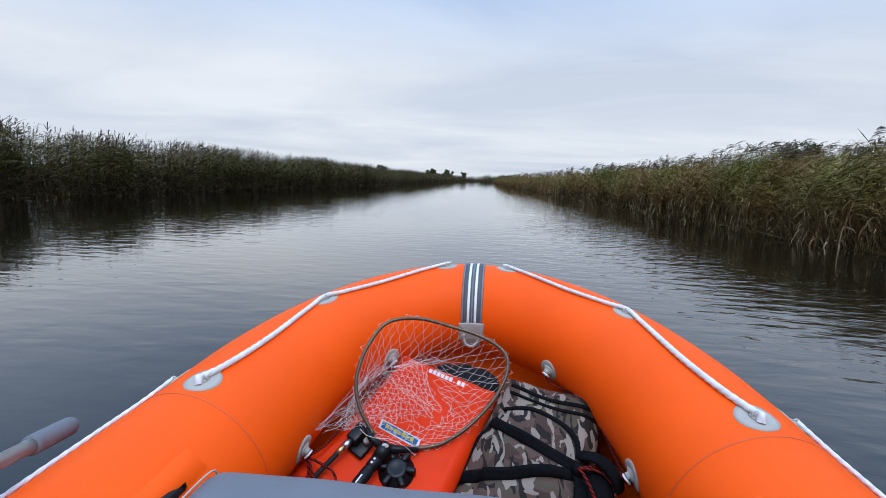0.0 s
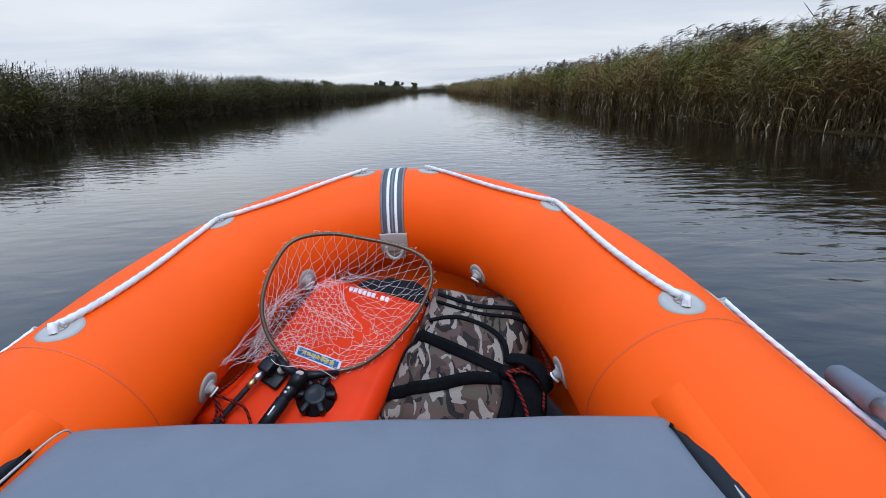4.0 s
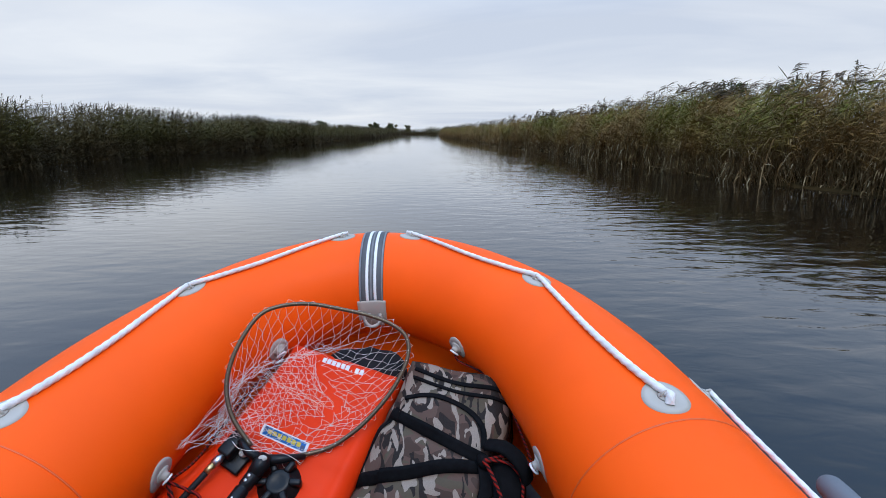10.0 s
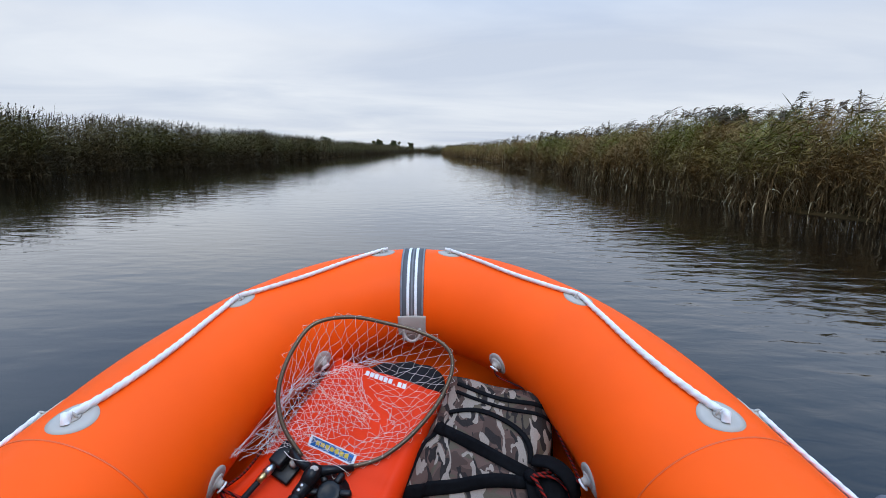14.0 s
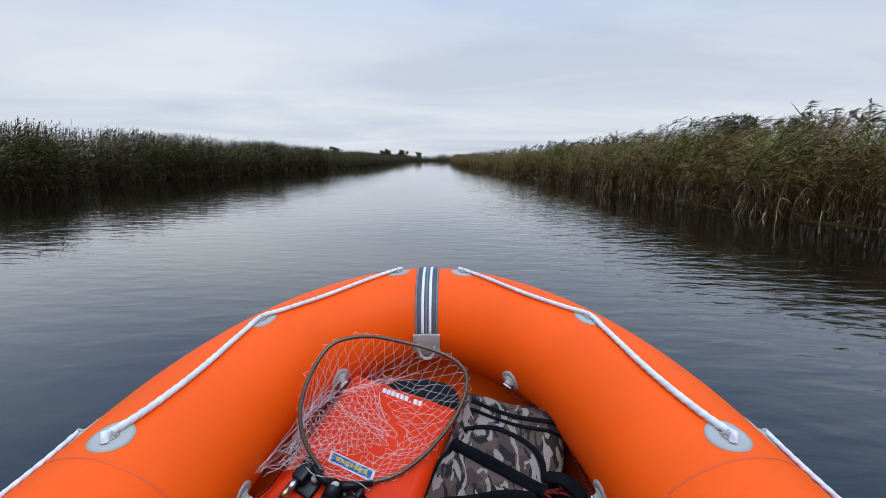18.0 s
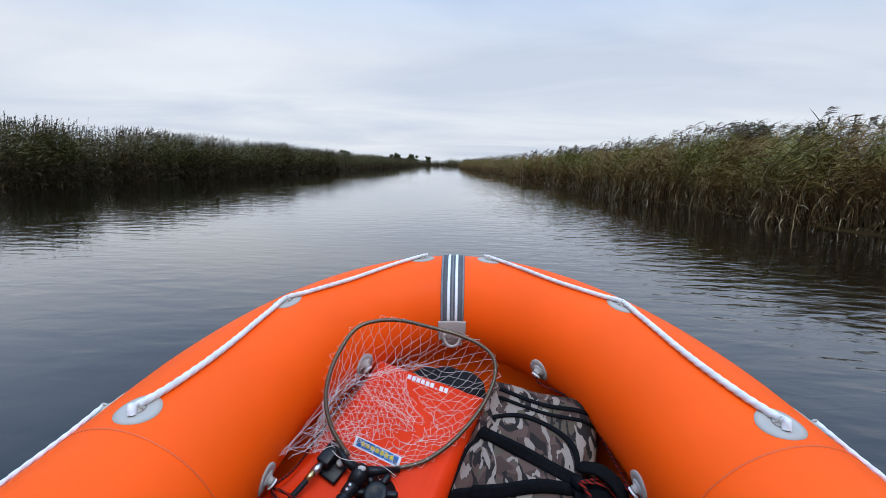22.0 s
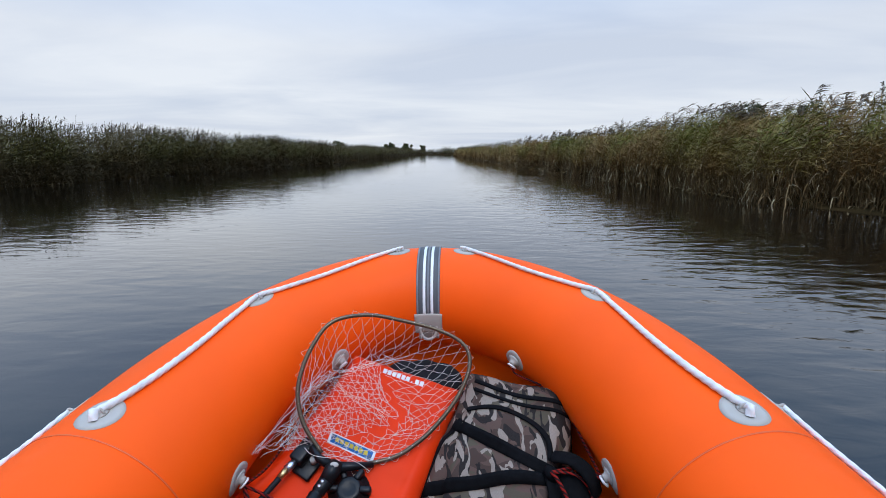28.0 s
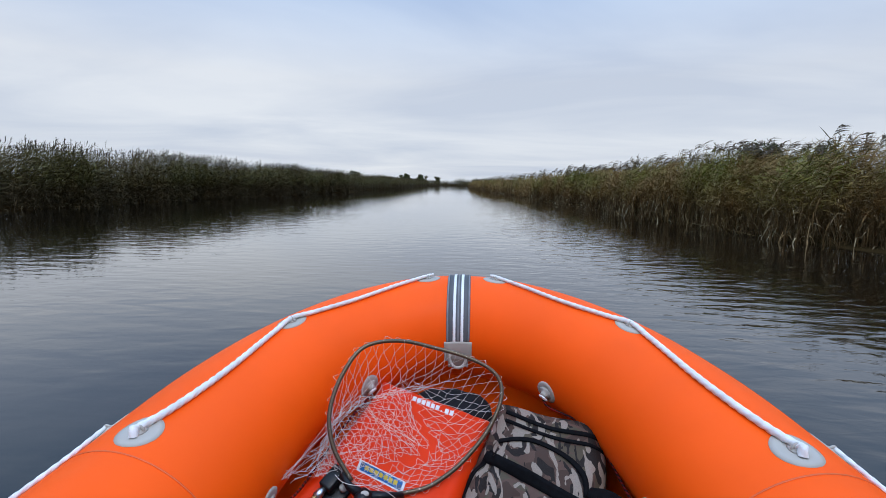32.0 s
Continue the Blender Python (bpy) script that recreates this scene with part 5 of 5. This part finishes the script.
def pack_top(u, v):
    lo, hi = pack_edges(v)
    e = min(u - lo, hi - u, v + 0.40, 0.028 - v)
    rim = 0.05
    drop = 0.0
    if e < rim:
        k = 1 - max(0.0, e) / rim
        drop = 0.055 * (1 - math.sqrt(max(0.0, 1 - k * k)))
    belly = 0.020 * math.sin(math.pi * min(1, max(0, (u - lo) / (hi - lo)))) * math.sin(math.pi * min(1, max(0, (v + 0.4) / 0.42)))
    pocket = 0.014 / (1 + math.exp((v + 0.088 + 0.9 * max(0, u - 0.16) ** 1.6) / 0.006)) if 0.01 < u < 0.262 else 0.0
    folds = 0.004 * math.sin(38 * u + 21 * v) + 0.003 * math.sin(24 * v - 30 * u + 1.0)
    squeeze = -0.012 * math.exp(-((v + 0.165 + 0.16 * u) / 0.016) ** 2) - 0.012 * math.exp(-((v + 0.315 - 0.33 * u) / 0.016) ** 2)
    return belly + pocket + folds + squeeze - drop


def pack_at(u, v, h=0.0):
    return P_ORG + P_U * u + P_V * v + P_N * h - P_BASE


pack = tagged(empty("backpack", P_BASE), "camouflage backpack with black straps lying beside the fuel tank", "backpack")


def build_pack():
    nu, nv = 45, 61
    rows = []
    for j in range(nv):
        v = -0.40 + 0.428 * j / (nv - 1)
        lo, hi = pack_edges(v)
        for i in range(nu):
            u = lo + (hi - lo) * (0.5 - 0.5 * math.cos(math.pi * i / (nu - 1)))
            rows.append(tuple(pack_at(u, v, pack_top(u, v))))
    top = np.array(rows)
    bot = top - np.array(P_N) * 0.12
    floor = 0.008
    bot[:, 2] = np.maximum(np.minimum(bot[:, 2], top[:, 2] - 0.004), np.minimum(floor, top[:, 2] - 0.004))
    k = nu * nv
    rim = list(range(nu)) + [nu * (j + 1) - 1 for j in range(1, nv)] + list(range(k - 2, k - nu - 1, -1)) + [nu * j for j in range(nv - 2, 0, -1)]
    f = [grid_faces(nv, nu), grid_faces(nv, nu, base=k)[:, ::-1], np.array([(a, a + k, b + k, b) for a, b in zip(rim, rim[1:] + rim[:1])])]
    put("pack_body", mesh_from("pack_body", np.vstack([top, bot]), np.vstack(f), [M_CAMO]), pack, "camouflage cloth in brown, olive and sand")


build_pack()


def pack_band(uv, width, lift, mat, name, label="", parent=None):
    """A band of webbing or a zip laid over the pack along uv."""
    pts = spline([(*p, 0.0) for p in uv], 44)[:, :2]
    rows = []
    for i, (u, v) in enumerate(pts):
        d = pts[min(i + 1, 43)] - pts[max(i - 1, 0)]
        d /= np.linalg.norm(d)
        c = np.array([-d[1], d[0]])
        for k, o in ((-1, -0.004), (-1, lift), (-0.33, lift * 1.15), (0.33, lift * 1.15), (1, lift), (1, -0.004)):
            q = np.array([u, v]) + c * width / 2 * k
            rows.append(tuple(pack_at(q[0], q[1], pack_top(q[0], q[1]) + o)))
    return put(name, mesh_from(name, rows, grid_faces(44, 6), [mat]), parent or pack, label)


pack_band([(0.008, -0.010), (0.09, -0.024), (0.17, -0.028), (0.272, -0.016)], 0.011, 0.004, M_FABRIC, "zip", "black zip")
pack_band([(0.012, -0.034), (0.09, -0.048), (0.17, -0.052), (0.276, -0.042)], 0.009, 0.004, M_FABRIC, "zip", "black zip")
pack_band([(0.012, -0.098), (0.06, -0.083), (0.12, -0.080), (0.19, -0.096), (0.235, -0.130), (0.250, -0.175)], 0.013, 0.006, M_FABRIC, "pocket_piping", "black pocket edge")
pack_band([(-0.018, -0.140), (0.06, -0.160), (0.16, -0.182), (0.262, -0.202)], 0.028, 0.0035, M_FABRIC, "compression_strap", "wide black webbing strap")
pack_band([(-0.055, -0.318), (0.05, -0.285), (0.15, -0.245), (0.262, -0.212)], 0.029, 0.0035, M_FABRIC, "compression_strap", "wide black webbing strap")
pack_band([(-0.050, -0.30), (-0.035, -0.20), (0.0, -0.125)], 0.014, 0.003, M_FABRIC, "edge_binding")
# padded carrying strap that bulges out beside the knot
sh = [pack_at(0.255, -0.165, 0.02), pack_at(0.295, -0.165, 0.032), pack_at(0.330, -0.180, 0.034), pack_at(0.352, -0.200, 0.022), pack_at(0.360, -0.215, 0.0)]
part("shoulder_strap", sweep([tuple(p) for p in spline([tuple(p) for p in sh], 30)], [0.021] * 30, 14, squash=0.5), M_FABRIC, pack, "padded black shoulder strap")
sh = [pack_at(0.258, -0.212, 0.015), pack_at(0.275, -0.26, 0.02), pack_at(0.27, -0.33, 0.015)]
part("strap_tail", sweep([tuple(p) for p in spline([tuple(p) for p in sh], 16)], [0.016] * 16, 10, squash=0.3), M_FABRIC, pack)
# added black body, stands in for shade and dark gear beside the pack
sh = [pack_at(0.300, -0.185, -0.015), pack_at(0.318, -0.27, -0.018), pack_at(0.315, -0.37, -0.04)]
part("dark_gap_fill", sweep([tuple(p) for p in spline([tuple(p) for p in sh], 16)], [0.024] + [0.046] * 14 + [0.03], 14, squash=0.8), M_FABRIC, pack, "black fill for the shaded gap and dark gear beside the pack")
part("strap_buckle", sweep([pack_at(0.245, -0.20, 0.016), pack_at(0.258, -0.206, 0.024), pack_at(0.272, -0.212, 0.018)], [0.014, 0.017, 0.013], 10), M_FABRIC, pack)

# ---------------------------------------------------------------- dark bag under the bow pad
def build_bag():
    B = Vector((0.03, 1.345, 0.175))
    bag = tagged(empty("dry_bag", B), "dark grey rolled fabric bag tucked under the bow", "bag")
    n, m = 31, 24
    rows = []
    for i in range(n):
        t = i / (n - 1)
        ax = -0.17 + 0.25 * t
        end = (1 - abs(2 * t - 1) ** 6) ** 0.5 if 0 < t < 1 else 0.05
        for k in range(m):
            a = 2 * math.pi * k / m
            r = 0.072 * max(0.08, end) * (1 + 0.05 * math.sin(3 * a + 9 * t) + 0.04 * math.sin(23 * t + 2 * a))
            rows.append((ax, 0.008 + 1.0 * r * math.cos(a) - 0.20 * abs(ax) ** 1.2, 0.080 + 0.95 * r * math.sin(a) - 0.10 * ax))
    put("bag_body", mesh_from("bag_body", rows, grid_faces(n, m, True), [speckled("charcoal_nylon", (0.016, 0.016, 0.017), 0.7, 300, 0.2, 0.4, dist=0.002, **{"Specular IOR Level": 0.08})]), bag)
    part("bag_seam", sweep([(-0.165 + 0.24 * t, -0.025 - 0.20 * abs(-0.165 + 0.24 * t) ** 1.2 + 0.01 * math.sin(9 * t), 0.137 - 0.035 * t) for t in np.linspace(0.04, 0.96, 24)], 0.0035, 8), M_FABRIC, bag)


build_bag()


# ---------------------------------------------------------------- red and black shock cord
def cord_material():
    k = Mat("red_black_cord", (0.3, 0.03, 0.02), 0.75, **{"Specular IOR Level": 0.08})
    w = k.node("ShaderNodeTexWave", Scale=42.0, Distortion=1.2)
    w.wave_type, w.bands_direction = "BANDS", "DIAGONAL"
    k.link(k.coord(), w.inputs["Vector"])
    k.color(k.ramp(w.outputs[0], [(0.0, (0.02, 0.008, 0.008)), (0.45, (0.23, 0.012, 0.008))], True))
    k.bump(w.outputs[0], 0.4, 0.002)
    return k.m


M_CORD = cord_material()


def cord(pts, label="red and black shock cord tied to the boat", r=0.0034):
    base = Vector(pts[0])
    ob = tagged(new("shock_cord"), label, "cord", "luggage cords")
    ob.location = base
    part("cord", sweep([tuple(Vector(p) - base) for p in spline([tuple(p) for p in pts], 50)], r, 8), M_CORD, ob)
    return ob


eL2, eR2, eR1, eL1 = (m @ Vector((0, -0.02, 0.012)) for m in (EYE_L2, EYE_R2, EYE_R1, EYE_L1))
cord([eL2, eL2 + Vector((0.01, -0.03, -0.04)), (-0.43, 0.88, 0.13), (-0.46, 0.80, 0.10)])
cord([eL2, (-0.385, 0.93, 0.17), (-0.375, 0.90, 0.12), (-0.36, 0.86, 0.07)])
cord([eL2, (-0.375, 1.02, 0.215), (-0.335, 1.12, 0.26), (-0.30, 1.20, 0.30), eL1])
cord([eL2, (-0.36, 0.95, 0.19), (-0.33, 0.94, 0.175), (-0.30, 0.90, 0.12)])
kn = P_BASE + pack_at(0.258, -0.206, 0.038)
cord([eR1, eR1 + Vector((0.015, -0.02, -0.012)), (0.34, 1.22, 0.315), (0.385, 1.15, 0.28), (0.41, 1.06, 0.24), eR2])
cord([eR2, (0.40, 0.985, 0.235), (0.36, 0.995, 0.235), kn], r=0.0038)
cord([kn, kn + Vector((0.015, -0.03, -0.01)), kn + Vector((0.035, -0.075, -0.045)), kn + Vector((0.045, -0.12, -0.09))], r=0.0042)
cord([kn, kn + Vector((0.055, -0.01, 0.0)), kn + Vector((0.085, -0.03, -0.03)), kn + Vector((0.08, -0.07, -0.06))])
